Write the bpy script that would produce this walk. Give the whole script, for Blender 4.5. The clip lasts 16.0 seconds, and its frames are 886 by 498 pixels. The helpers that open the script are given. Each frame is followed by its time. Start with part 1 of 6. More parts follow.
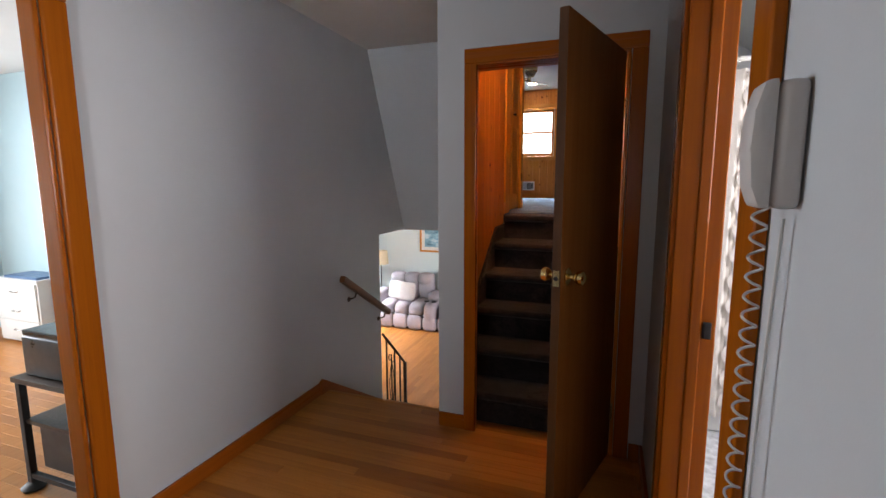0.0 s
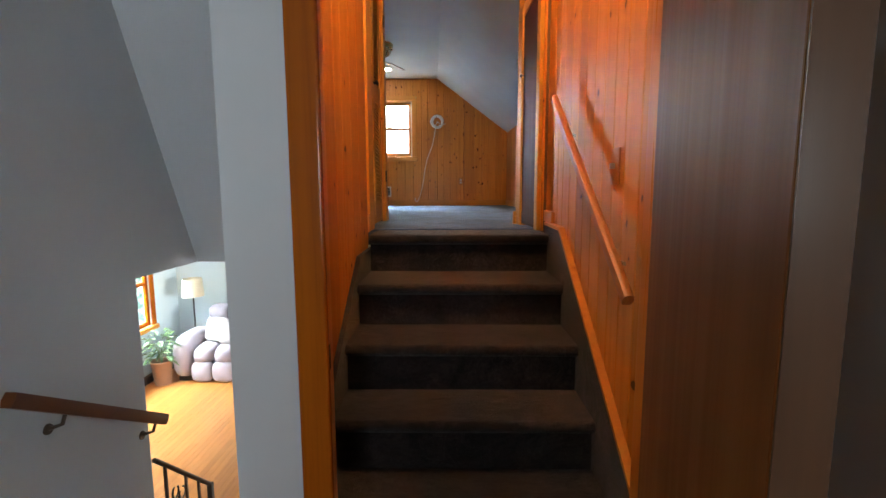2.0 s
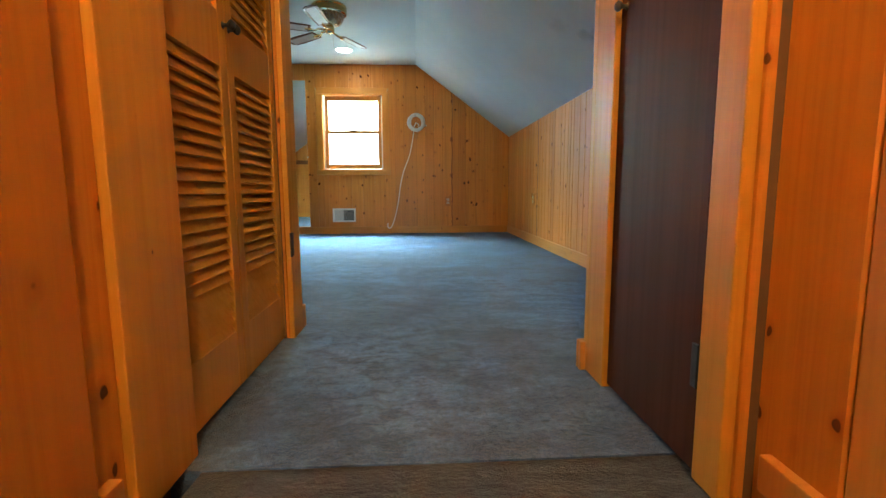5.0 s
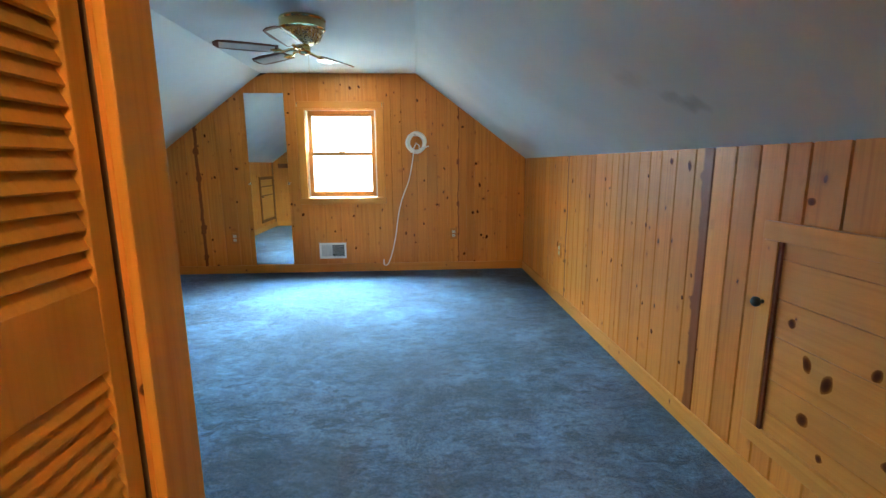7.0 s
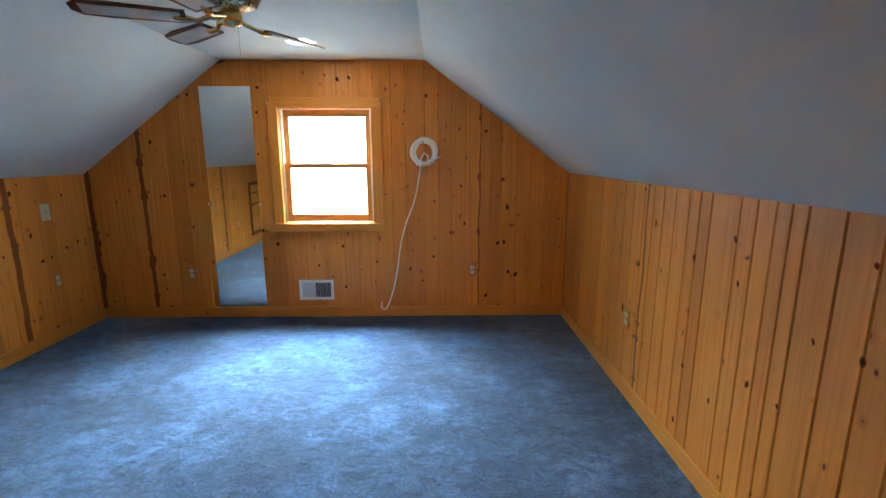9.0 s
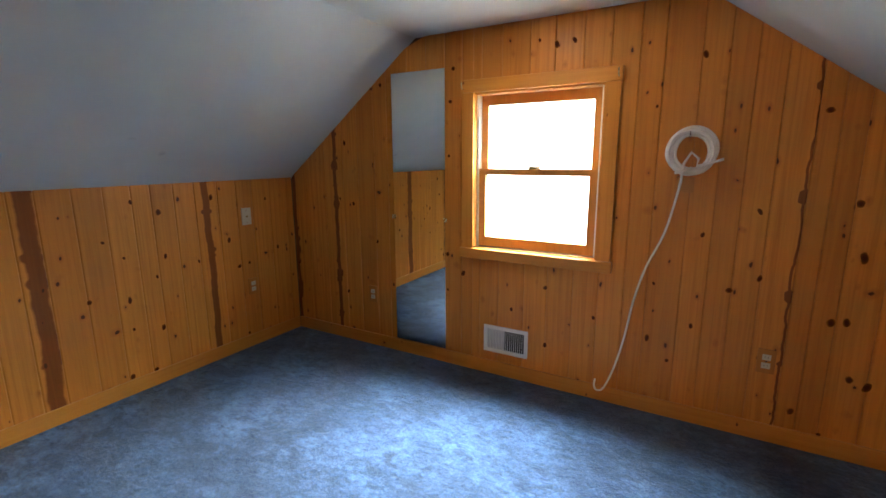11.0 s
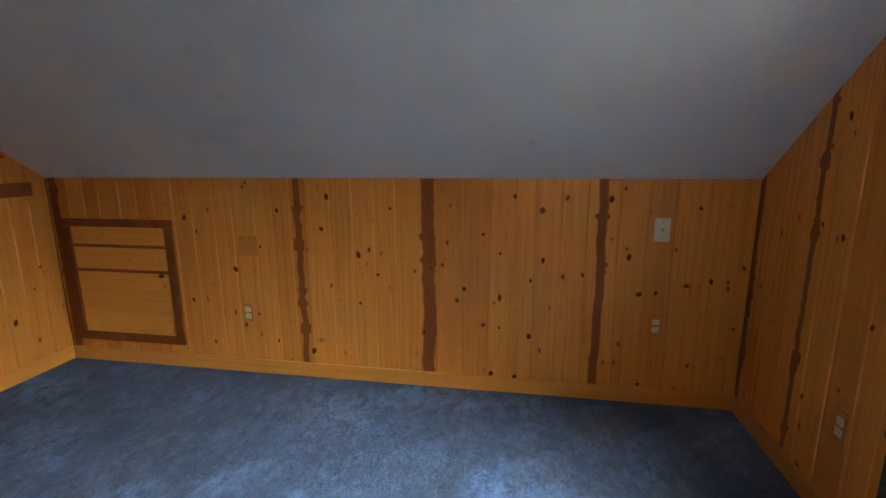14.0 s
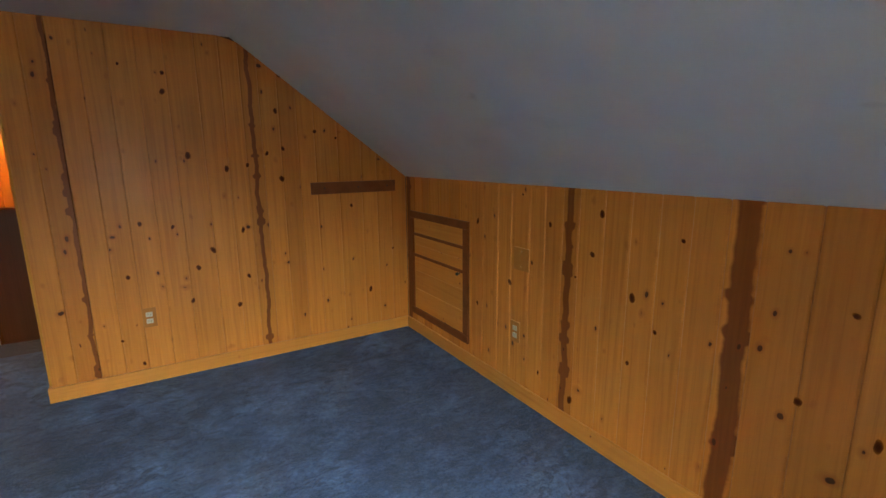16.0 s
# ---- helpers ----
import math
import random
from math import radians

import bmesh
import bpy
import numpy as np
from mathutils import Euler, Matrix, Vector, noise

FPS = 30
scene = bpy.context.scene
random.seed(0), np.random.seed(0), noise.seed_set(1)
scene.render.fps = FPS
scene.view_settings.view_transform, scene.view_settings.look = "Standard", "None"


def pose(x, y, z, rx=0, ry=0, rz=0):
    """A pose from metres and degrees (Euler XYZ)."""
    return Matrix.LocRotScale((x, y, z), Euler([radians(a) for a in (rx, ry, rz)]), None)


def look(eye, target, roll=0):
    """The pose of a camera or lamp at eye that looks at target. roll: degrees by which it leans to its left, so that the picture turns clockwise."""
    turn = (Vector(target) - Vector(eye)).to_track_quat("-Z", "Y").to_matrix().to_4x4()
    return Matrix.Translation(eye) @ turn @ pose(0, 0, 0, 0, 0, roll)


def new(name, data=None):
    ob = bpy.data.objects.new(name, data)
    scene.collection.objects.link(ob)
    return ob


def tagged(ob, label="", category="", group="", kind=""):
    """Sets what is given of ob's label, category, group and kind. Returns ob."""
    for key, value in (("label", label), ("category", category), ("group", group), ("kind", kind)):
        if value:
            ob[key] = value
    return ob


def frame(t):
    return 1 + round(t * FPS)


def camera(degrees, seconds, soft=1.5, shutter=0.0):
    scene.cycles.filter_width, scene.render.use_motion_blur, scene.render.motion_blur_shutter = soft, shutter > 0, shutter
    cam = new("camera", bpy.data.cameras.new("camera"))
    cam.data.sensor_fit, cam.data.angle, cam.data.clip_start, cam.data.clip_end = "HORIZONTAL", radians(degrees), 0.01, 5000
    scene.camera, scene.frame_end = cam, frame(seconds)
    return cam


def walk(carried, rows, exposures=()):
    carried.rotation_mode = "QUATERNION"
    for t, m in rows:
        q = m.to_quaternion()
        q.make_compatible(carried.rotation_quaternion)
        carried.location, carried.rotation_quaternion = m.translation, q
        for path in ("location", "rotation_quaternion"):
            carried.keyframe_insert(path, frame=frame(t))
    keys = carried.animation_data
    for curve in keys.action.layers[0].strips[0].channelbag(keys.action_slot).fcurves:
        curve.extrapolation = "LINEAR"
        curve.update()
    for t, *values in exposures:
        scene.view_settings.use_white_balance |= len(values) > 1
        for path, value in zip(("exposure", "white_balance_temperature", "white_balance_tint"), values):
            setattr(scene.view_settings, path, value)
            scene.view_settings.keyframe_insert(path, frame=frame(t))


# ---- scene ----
cam = camera(87.8, 16.0)
PATH = [
    (0, (0.13, 0.631, 1.423), (-0.468, 2.519, 1.147), -0.2),
    (0.5, (0.027, 1.009, 1.406), (-0.396, 2.946, 1.142), -0.1),
    (1, (-0.103, 1.346, 1.381), (-0.365, 3.312, 1.124), -0.1),
    (1.5, (-0.2, 1.723, 1.37), (-0.291, 3.705, 1.118), 0.0),
    (2, (-0.225, 2.093, 1.386), (-0.179, 4.076, 1.141), -0.2),
    (2.5, (-0.292, 2.44, 1.377), (-0.099, 4.416, 1.142), -0.2),
    (3, (-0.222, 2.799, 1.365), (0.012, 4.771, 1.134), -0.5),
    (5.5, (-0.125, 4.208, 1.824), (-0.035, 6.189, 1.563), -0.2),
    (6, (-0.119, 4.43, 1.971), (-0.029, 6.408, 1.69), -0.1),
    (6.5, (-0.153, 4.651, 2.138), (-0.057, 6.622, 1.81), -0.2),
    (7, (-0.138, 4.86, 2.283), (-0.029, 6.824, 1.922), -0.4),
    (7.5, (-0.109, 5.11, 2.4), (0.01, 7.071, 2.027), 0.0),
    (8, (-0.072, 5.413, 2.453), (0.039, 7.372, 2.062), -0.1),
    (8.2, (-0.071, 5.533, 2.462), (0.045, 7.49, 2.065), -0.2),
    (10.3, (0.006, 6.871, 2.486), (-0.515, 8.763, 2.101), -0.1),
    (10.5, (-0.01, 6.984, 2.482), (-0.659, 8.835, 2.093), -0.2),
    (11, (-0.037, 7.259, 2.482), (-1.027, 8.952, 2.091), -0.3),
    (11.5, (-0.017, 7.549, 2.475), (-1.343, 8.994, 2.079), -0.6),
    (12, (-0.059, 7.8, 2.474), (-1.646, 8.947, 2.063), -0.7),
    (12.5, (-0.107, 8.022, 2.466), (-1.897, 8.818, 2.06), -0.7),
    (13, (-0.133, 8.275, 2.448), (-2.048, 8.689, 2.046), -0.8),
    (13.5, (-0.261, 8.446, 2.459), (-2.216, 8.497, 2.038), -0.5),
    (14, (-0.408, 8.614, 2.462), (-2.337, 8.274, 2.059), -0.4),
    (14.5, (-0.567, 8.772, 2.485), (-2.368, 8.003, 2.079), -0.4),
    (15, (-0.771, 8.813, 2.494), (-2.354, 7.663, 2.079), -0.5),
    (15.5, (-0.985, 8.807, 2.493), (-2.302, 7.356, 2.087), -0.6),
    (16, (-1.218, 8.84, 2.482), (-2.234, 7.164, 2.088), -0.5),
]
EXPOSURES = [(0, 0.0, 7000, 16), (0.6, 0.05, 6800, 13), (1.8, 0.42, 6400, 5), (3.0, 0.8, 6300, 3), (5.3, 0.85, 5900, -16), (6.0, 0.9, 5900, -16), (7.0, 1.05, 5600, -13), (7.6, 1.05, 5700, -9), (8.2, 0.9, 5800, -4), (10.5, 0.25, 6600, 7), (11.7, 0.3, 6800, 8), (12.4, -0.1, 6700, 8), (13.0, -0.45, 6600, 9), (13.5, -0.3, 6600, 9), (14.0, 0.28, 6700, 10), (14.4, 0.42, 6750, 10), (15.2, 0.48, 6800, 10), (16.0, 0.2, 6900, 11)]
walk(cam, [(t, look(eye, target, roll)) for t, eye, target, roll in PATH], EXPOSURES)

# ---- world, sun, lights ----
world = bpy.data.worlds.new("sky")
scene.world = world
world.use_nodes = True
wn = world.node_tree.nodes
wl = world.node_tree.links
sky_tex = wn.new("ShaderNodeTexSky")
sky_tex.sky_type = "NISHITA"
sky_tex.sun_disc = False
sky_tex.sun_elevation = radians(42)
sky_tex.sun_rotation = radians(200)
bg = wn["Background"]
bg.inputs["Strength"].default_value = 0.12
wl.new(sky_tex.outputs[0], bg.inputs["Color"])


def lamp_area(name, eye, target, sx, sy, watts, col):
    d = bpy.data.lights.new(name, "AREA")
    d.shape, d.size, d.size_y, d.energy, d.color = "RECTANGLE", sx, sy, watts, col
    ob = new(name, d)
    ob.matrix_world = look(eye, target)
    return ob


sun = bpy.data.lights.new("sun", "SUN")
sun.energy, sun.angle, sun.color = 1.0, radians(12), (1, 0.97, 0.92)
sun_ob = new("sun", sun)
sun_ob.rotation_euler = (radians(48), 0, radians(20))

DAY = (0.80, 0.90, 1.0)
lamp_area("daylight_attic_window", (-0.897, 10.5, 3.3), (-0.87, 9.1, 1.4), 1.9, 1.5, 1250, (0.73, 0.9, 1.0)).data.spread = radians(118)
lamp_area("daylight_bath_window", (2.55, 2.3, 1.65), (0.8, 2.1, 1.3), 0.8, 0.9, 58, (0.95, 0.96, 1.0))
lamp_area("daylight_living_window", (-5.3, 7.1, 2.2), (-3.4, 7.1, -0.6), 2.2, 1.2, 1300, DAY)
# added fill: no window is seen on that side of the living room
lamp_area("fill_living_unseen", (1.6, 7.0, 0.1), (-2.5, 7.4, 0.4), 2.0, 1.4, 170, (0.95, 0.97, 1.0))
# added fill that brightens the bedroom from its unseen end
lamp_area("fill_bedroom_unseen", (-5.35, 1.6, 1.4), (-2.5, 2.2, 0.6), 1.2, 1.1, 170, DAY)
# added fill from behind the camera, lifting the hall's left wall
lamp_area("fill_hall_unseen", (0.1, -1.75, 1.6), (-1.33, 2.1, 1.95), 0.6, 1.0, 9, DAY).data.spread = radians(60)


# ---- helpers for meshes ----
def bm_new():
    return bmesh.new()


def quadbox(bm, x0, x1, y0, y1, z0, z1):
    v = [bm.verts.new((x, y, z)) for z in (z0, z1) for x, y in ((x0, y0), (x1, y0), (x1, y1), (x0, y1))]
    for f in ((3, 2, 1, 0), (4, 5, 6, 7), (0, 1, 5, 4), (1, 2, 6, 5), (2, 3, 7, 6), (3, 0, 4, 7)):
        bm.faces.new([v[i] for i in f])
    return v


def bevelled(bm, w=0.004, seg=2):
    bmesh.ops.bevel(bm, geom=list(bm.edges), offset=w, segments=seg, affect="EDGES", profile=0.6, clamp_overlap=True)
    return bm


def box(x0, x1, y0, y1, z0, z1, w=0.0, seg=2):
    bm = bm_new()
    quadbox(bm, x0, x1, y0, y1, z0, z1)
    if w:
        bevelled(bm, w, seg)
    return bm


def boxes(*bs):
    bm = bm_new()
    for b in bs:
        quadbox(bm, *b)
    return bm


def prism(poly, axis, a0, a1, w=0.0):
    """Polygon in the two other axes, drawn out along axis from a0 to a1."""
    bm = bm_new()

    def p(u, v, a):
        return {"x": (a, u, v), "y": (u, a, v), "z": (u, v, a)}[axis]
    lo = [bm.verts.new(p(u, v, a0)) for u, v in poly]
    hi = [bm.verts.new(p(u, v, a1)) for u, v in poly]
    n = len(poly)
    bm.faces.new(lo)
    bm.faces.new(list(reversed(hi)))
    for i in range(n):
        j = (i + 1) % n
        bm.faces.new((lo[j], lo[i], hi[i], hi[j]))
    bmesh.ops.recalc_face_normals(bm, faces=bm.faces)
    if w:
        bevelled(bm, w)
    return bm


def tube(bm, pts, r, n=8, closed=False):
    pts = [Vector(p) for p in pts]
    rings = []
    m = len(pts)
    up = None
    for i, p in enumerate(pts):
        a = pts[(i - 1) % m] if closed or i > 0 else p
        b = pts[(i + 1) % m] if closed or i < m - 1 else p
        d = (b - a).normalized()
        if up is None:
            up = d.orthogonal().normalized()
        up = (up - d * up.dot(d)).normalized()
        side = d.cross(up)
        rr = r[i] if isinstance(r, (list, tuple)) else r
        rings.append([bm.verts.new(p + (up * math.cos(2 * math.pi * k / n) + side * math.sin(2 * math.pi * k / n)) * rr) for k in range(n)])
    for i in range(m if closed else m - 1):
        r0, r1 = rings[i], rings[(i + 1) % m]
        for k in range(n):
            bm.faces.new((r0[k], r0[(k + 1) % n], r1[(k + 1) % n], r1[k]))
    if not closed:
        bm.faces.new(list(reversed(rings[0])))
        bm.faces.new(rings[-1])
    return bm


def lathe(bm, centre, prof, n=24, axis=(0, 0, 1)):
    """prof: (radius, height) along axis from centre."""
    q = Vector((0, 0, 1)).rotation_difference(Vector(axis))
    c = Vector(centre)
    rings = []
    for r, h in prof:
        if r < 1e-5:
            rings.append([bm.verts.new(c + q @ Vector((0, 0, h)))])
        else:
            rings.append([bm.verts.new(c + q @ Vector((r * math.cos(2 * math.pi * k / n), r * math.sin(2 * math.pi * k / n), h))) for k in range(n)])
    for a, b in zip(rings, rings[1:]):
        for k in range(n):
            j = (k + 1) % n
            f = [a[k % len(a)], a[j % len(a)], b[j % len(b)], b[k % len(b)]]
            u = list(dict.fromkeys(f))
            if len(u) > 2:
                bm.faces.new(u)
    bmesh.ops.recalc_face_normals(bm, faces=bm.faces)
    return bm


def mesh_of(name, bm, mat, smooth=None):
    me = bpy.data.meshes.new(name)
    bm.to_mesh(me)
    bm.free()
    me.materials.append(mat)
    if smooth is not None:
        for p in me.polygons:
            p.use_smooth = True
        if smooth < 180:
            me.set_sharp_from_angle(angle=radians(smooth))
    return me


def part(name, bm, mat, parent=None, label="", smooth=None):
    ob = new(name, mesh_of(name, bm, mat, smooth))
    if parent is not None:
        ob.parent = parent
        root = parent
        off = Matrix.Translation(parent.location)
        while root.parent is not None:
            root = root.parent
            off = Matrix.Translation(root.location) if root.type == "EMPTY" else off
        top = root.location.copy()
        if parent.parent is None:
            ob.matrix_parent_inverse = Matrix.Translation(-top)
        else:
            ob.matrix_parent_inverse = Matrix.Identity(4)
    if label:
        ob["label"] = label
    return ob


def thing(name, loc, label, category, group=""):
    ob = new(name)
    ob.empty_display_size = 0.1
    ob.location = loc
    return tagged(ob, label, category, group)


def struct(name, bm, mat, label="", smooth=None):
    return tagged(part(name, bm, mat, None, label, smooth), label, "", "", "structure")


# ---- materials ----
def shader(name):
    m = bpy.data.materials.new(name)
    m.use_nodes = True
    nt = m.node_tree
    return m, nt.nodes, nt.links, nt.nodes["Principled BSDF"]


def rgb(c):
    return (c[0], c[1], c[2], 1)


def ramp(nodes, links, src, stops):
    r = nodes.new("ShaderNodeValToRGB")
    e = r.color_ramp.elements
    while len(e) < len(stops):
        e.new(0.5)
    for el, (pos, c) in zip(e, stops):
        el.position = pos
        el.color = rgb(c) if not isinstance(c, float) else (c, c, c, 1)
    links.new(src, r.inputs["Fac"])
    return r.outputs["Color"]


def coords(nodes, links, scale=(1, 1, 1), rand=True):
    tc = nodes.new("ShaderNodeTexCoord")
    mp = nodes.new("ShaderNodeMapping")
    mp.inputs["Scale"].default_value = scale
    links.new(tc.outputs["Object"], mp.inputs["Vector"])
    if rand:
        oi = nodes.new("ShaderNodeObjectInfo")
        ml = nodes.new("ShaderNodeVectorMath")
        ml.operation = "SCALE"
        ml.inputs[0].default_value = (37.0, 23.0, 51.0)
        links.new(oi.outputs["Random"], ml.inputs["Scale"])
        links.new(ml.outputs[0], mp.inputs["Location"])
    return mp.outputs["Vector"]


def noise_tex(nodes, links, vec, scale, detail=3.0, rough=0.55, dist=0.0):
    n = nodes.new("ShaderNodeTexNoise")
    n.inputs["Scale"].default_value = scale
    n.inputs["Detail"].default_value = detail
    n.inputs["Roughness"].default_value = rough
    n.inputs["Distortion"].default_value = dist
    links.new(vec, n.inputs["Vector"])
    return n.outputs["Fac"]


def mix(nodes, links, fac, a, b, kind="MIX"):
    m = nodes.new("ShaderNodeMix")
    m.data_type, m.blend_type = "RGBA", kind
    for sock, val in ((m.inputs["Factor"], fac), (m.inputs["A"], a), (m.inputs["B"], b)):
        if isinstance(val, (float, int)):
            sock.default_value = val
        elif isinstance(val, tuple):
            sock.default_value = rgb(val)
        else:
            links.new(val, sock)
    return m.outputs["Result"]


def bump(nodes, links, bsdf, height, strength=0.2, dist=0.002):
    b = nodes.new("ShaderNodeBump")
    b.inputs["Strength"].default_value = strength
    b.inputs["Distance"].default_value = dist
    links.new(height, b.inputs["Height"])
    links.new(b.outputs["Normal"], bsdf.inputs["Normal"])


def paint(name, col, rough=0.55, var=0.08, scale=3.0, fine=180.0, bstr=0.12, metal=0.0, coat=0.0):
    m, n, l, b = shader(name)
    vec = coords(n, l)
    f = noise_tex(n, l, vec, scale, 4.0)
    lo = tuple(c * (1 - var) for c in col)
    hi = tuple(min(1, c * (1 + var)) for c in col)
    l.new(ramp(n, l, f, ((0.3, lo), (0.7, hi))), b.inputs["Base Color"])
    g = noise_tex(n, l, vec, fine, 2.0)
    l.new(ramp(n, l, noise_tex(n, l, vec, scale * 6, 3.0), ((0.3, max(0.02, rough - 0.08)), (0.7, min(1.0, rough + 0.08)))), b.inputs["Roughness"])
    b.inputs["Metallic"].default_value = metal
    b.inputs["Coat Weight"].default_value = coat
    bump(n, l, b, g, bstr, 0.001)
    return m


def wood(name, light, dark, grain=(55, 55, 1.6), rough=0.35, coat=0.25, knots=0.0, streak=None, hue_var=0.36, kscale=(12, 12, 7.5), spec=0.25):
    """Varnished wood: grain runs along the axis whose grain figure is small."""
    m, n, l, b = shader(name)
    vec = coords(n, l, grain)
    f = noise_tex(n, l, vec, 1.0, 5.0, 0.6, 0.6)
    col = ramp(n, l, f, ((0.25, dark), (0.5, tuple((p * 0.35 + q * 0.65) for p, q in zip(dark, light))), (0.75, light)))
    # tone from board to board
    oi = n.new("ShaderNodeObjectInfo")
    tone = ramp(n, l, oi.outputs["Random"], ((0.0, (1 - hue_var, 1 - hue_var * 1.25, 1 - hue_var * 1.5)), (0.55, (1.0, 1.0, 1.0)), (1.0, (1 + hue_var * 0.25, 1 + hue_var * 0.35, 1 + hue_var * 0.5))))
    col = mix(n, l, 1.0, col, tone, "MULTIPLY")
    big = noise_tex(n, l, coords(n, l, (3, 3, 1.2)), 1.0, 3.0)
    col = mix(n, l, 0.35, col, ramp(n, l, big, ((0.3, tuple(c * 0.72 for c in light)), (0.7, light))), "MIX")
    if streak:
        # a heartwood streak with an uneven edge, along z, about the board's own middle
        axis, pos, half = streak
        tc = n.new("ShaderNodeTexCoord")
        sp = n.new("ShaderNodeSeparateXYZ")
        l.new(tc.outputs["Object"], sp.inputs[0])
        wob = noise_tex(n, l, coords(n, l, (0.01, 0.01, 5.0)), 1.0, 4.0, 0.6)
        a1 = n.new("ShaderNodeMath")
        a1.operation = "SUBTRACT"
        l.new(sp.outputs[axis], a1.inputs[0])
        a1.inputs[1].default_value = pos
        a2 = n.new("ShaderNodeMath")
        a2.operation = "MULTIPLY_ADD"
        l.new(wob, a2.inputs[0])
        a2.inputs[1].default_value = 0.05
        a2.inputs[2].default_value = -0.025
        a3 = n.new("ShaderNodeMath")
        a3.operation = "ADD"
        l.new(a1.outputs[0], a3.inputs[0])
        l.new(a2.outputs[0], a3.inputs[1])
        a4 = n.new("ShaderNodeMath")
        a4.operation = "ABSOLUTE"
        l.new(a3.outputs[0], a4.inputs[0])
        mr = n.new("ShaderNodeMapRange")
        mr.inputs["From Min"].default_value = half
        mr.inputs["From Max"].default_value = half * 0.7
        bulge = n.new("ShaderNodeMapRange")
        bulge.inputs["From Min"].default_value, bulge.inputs["From Max"].default_value = 0.62, 0.68
        bulge.inputs["To Min"].default_value, bulge.inputs["To Max"].default_value = 0.0, 0.014
        l.new(noise_tex(n, l, coords(n, l, (2.0, 2.0, 13.0)), 1.0, 1.0), bulge.inputs["Value"])
        a5 = n.new("ShaderNodeMath")
        a5.operation = "SUBTRACT"
        l.new(a4.outputs[0], a5.inputs[0])
        l.new(bulge.outputs[0], a5.inputs[1])
        l.new(a5.outputs[0], mr.inputs["Value"])
        heart = mix(n, l, f, (0.13, 0.03, 0.004), (0.25, 0.068, 0.009))
        col = mix(n, l, mr.outputs[0], col, heart)
    if knots:
        vk = coords(n, l, kscale)
        wob = n.new("ShaderNodeTexNoise")
        wob.inputs["Scale"].default_value = 2.2
        l.new(vk, wob.inputs["Vector"])
        sh = n.new("ShaderNodeVectorMath")
        sh.operation = "MULTIPLY_ADD"
        l.new(wob.outputs["Color"], sh.inputs[0])
        sh.inputs[1].default_value = (0.22, 0.22, 0.22)
        l.new(vk, sh.inputs[2])
        size = noise_tex(n, l, vk, 0.9, 1.0)
        for sc, kk, deep, flat in ((1.0, knots, 0.95, (1.0, 1.0, 1.0)), (0.6, knots * 0.7, 1.0, (0.5, 0.5, 1.15))):
            wv = n.new("ShaderNodeTexVoronoi")
            wv.inputs["Scale"].default_value = sc
            fl = n.new("ShaderNodeVectorMath")
            fl.operation = "MULTIPLY"
            l.new(sh.outputs[0], fl.inputs[0])
            fl.inputs[1].default_value = flat
            l.new(fl.outputs[0], wv.inputs["Vector"])
            q = n.new("ShaderNodeMath")
            q.operation = "DIVIDE"
            l.new(wv.outputs["Distance"], q.inputs[0])
            mrs = n.new("ShaderNodeMapRange")
            mrs.inputs["From Min"].default_value, mrs.inputs["From Max"].default_value = 0.3, 0.7
            mrs.inputs["To Min"].default_value, mrs.inputs["To Max"].default_value = 0.55, 1.5
            l.new(size, mrs.inputs["Value"])
            l.new(mrs.outputs[0], q.inputs[1])
            d = q.outputs[0]
            halo = ramp(n, l, d, ((kk * 0.8, 1.0), (kk * 2.0, 0.0)))
            col = mix(n, l, mix(n, l, 0.42, (0, 0, 0), halo), col, (dark[0] * 0.62, dark[1] * 0.4, dark[2] * 0.4))
            core = ramp(n, l, d, ((kk * 0.72, deep), (kk * 0.88, 0.0)))
            col = mix(n, l, core, col, (0.07, 0.018, 0.003))
    l.new(col, b.inputs["Base Color"])
    l.new(ramp(n, l, f, ((0.3, min(1.0, rough + 0.1)), (0.7, rough))), b.inputs["Roughness"])
    b.inputs["Coat Weight"].default_value = coat
    b.inputs["Coat Roughness"].default_value = 0.22
    b.inputs["Specular IOR Level"].default_value = spec
    bump(n, l, b, f, 0.12, 0.0015)
    return m


def glass(name, tint=(0.96, 0.98, 1.0)):
    m, n, l, b = shader(name)
    b.inputs["Base Color"].default_value = rgb(tint)
    b.inputs["Transmission Weight"].default_value = 1.0
    b.inputs["Roughness"].default_value = 0.02
    b.inputs["IOR"].default_value = 1.45
    return m


def metal(name, col, rough=0.25):
    return paint(name, col, rough, 0.06, 20, 400, 0.03, 1.0)


def glow(name, col, strength):
    m, n, l, b = shader(name)
    b.inputs["Base Color"].default_value = rgb(col)
    b.inputs["Emission Color"].default_value = rgb(col)
    b.inputs["Emission Strength"].default_value = strength
    return m


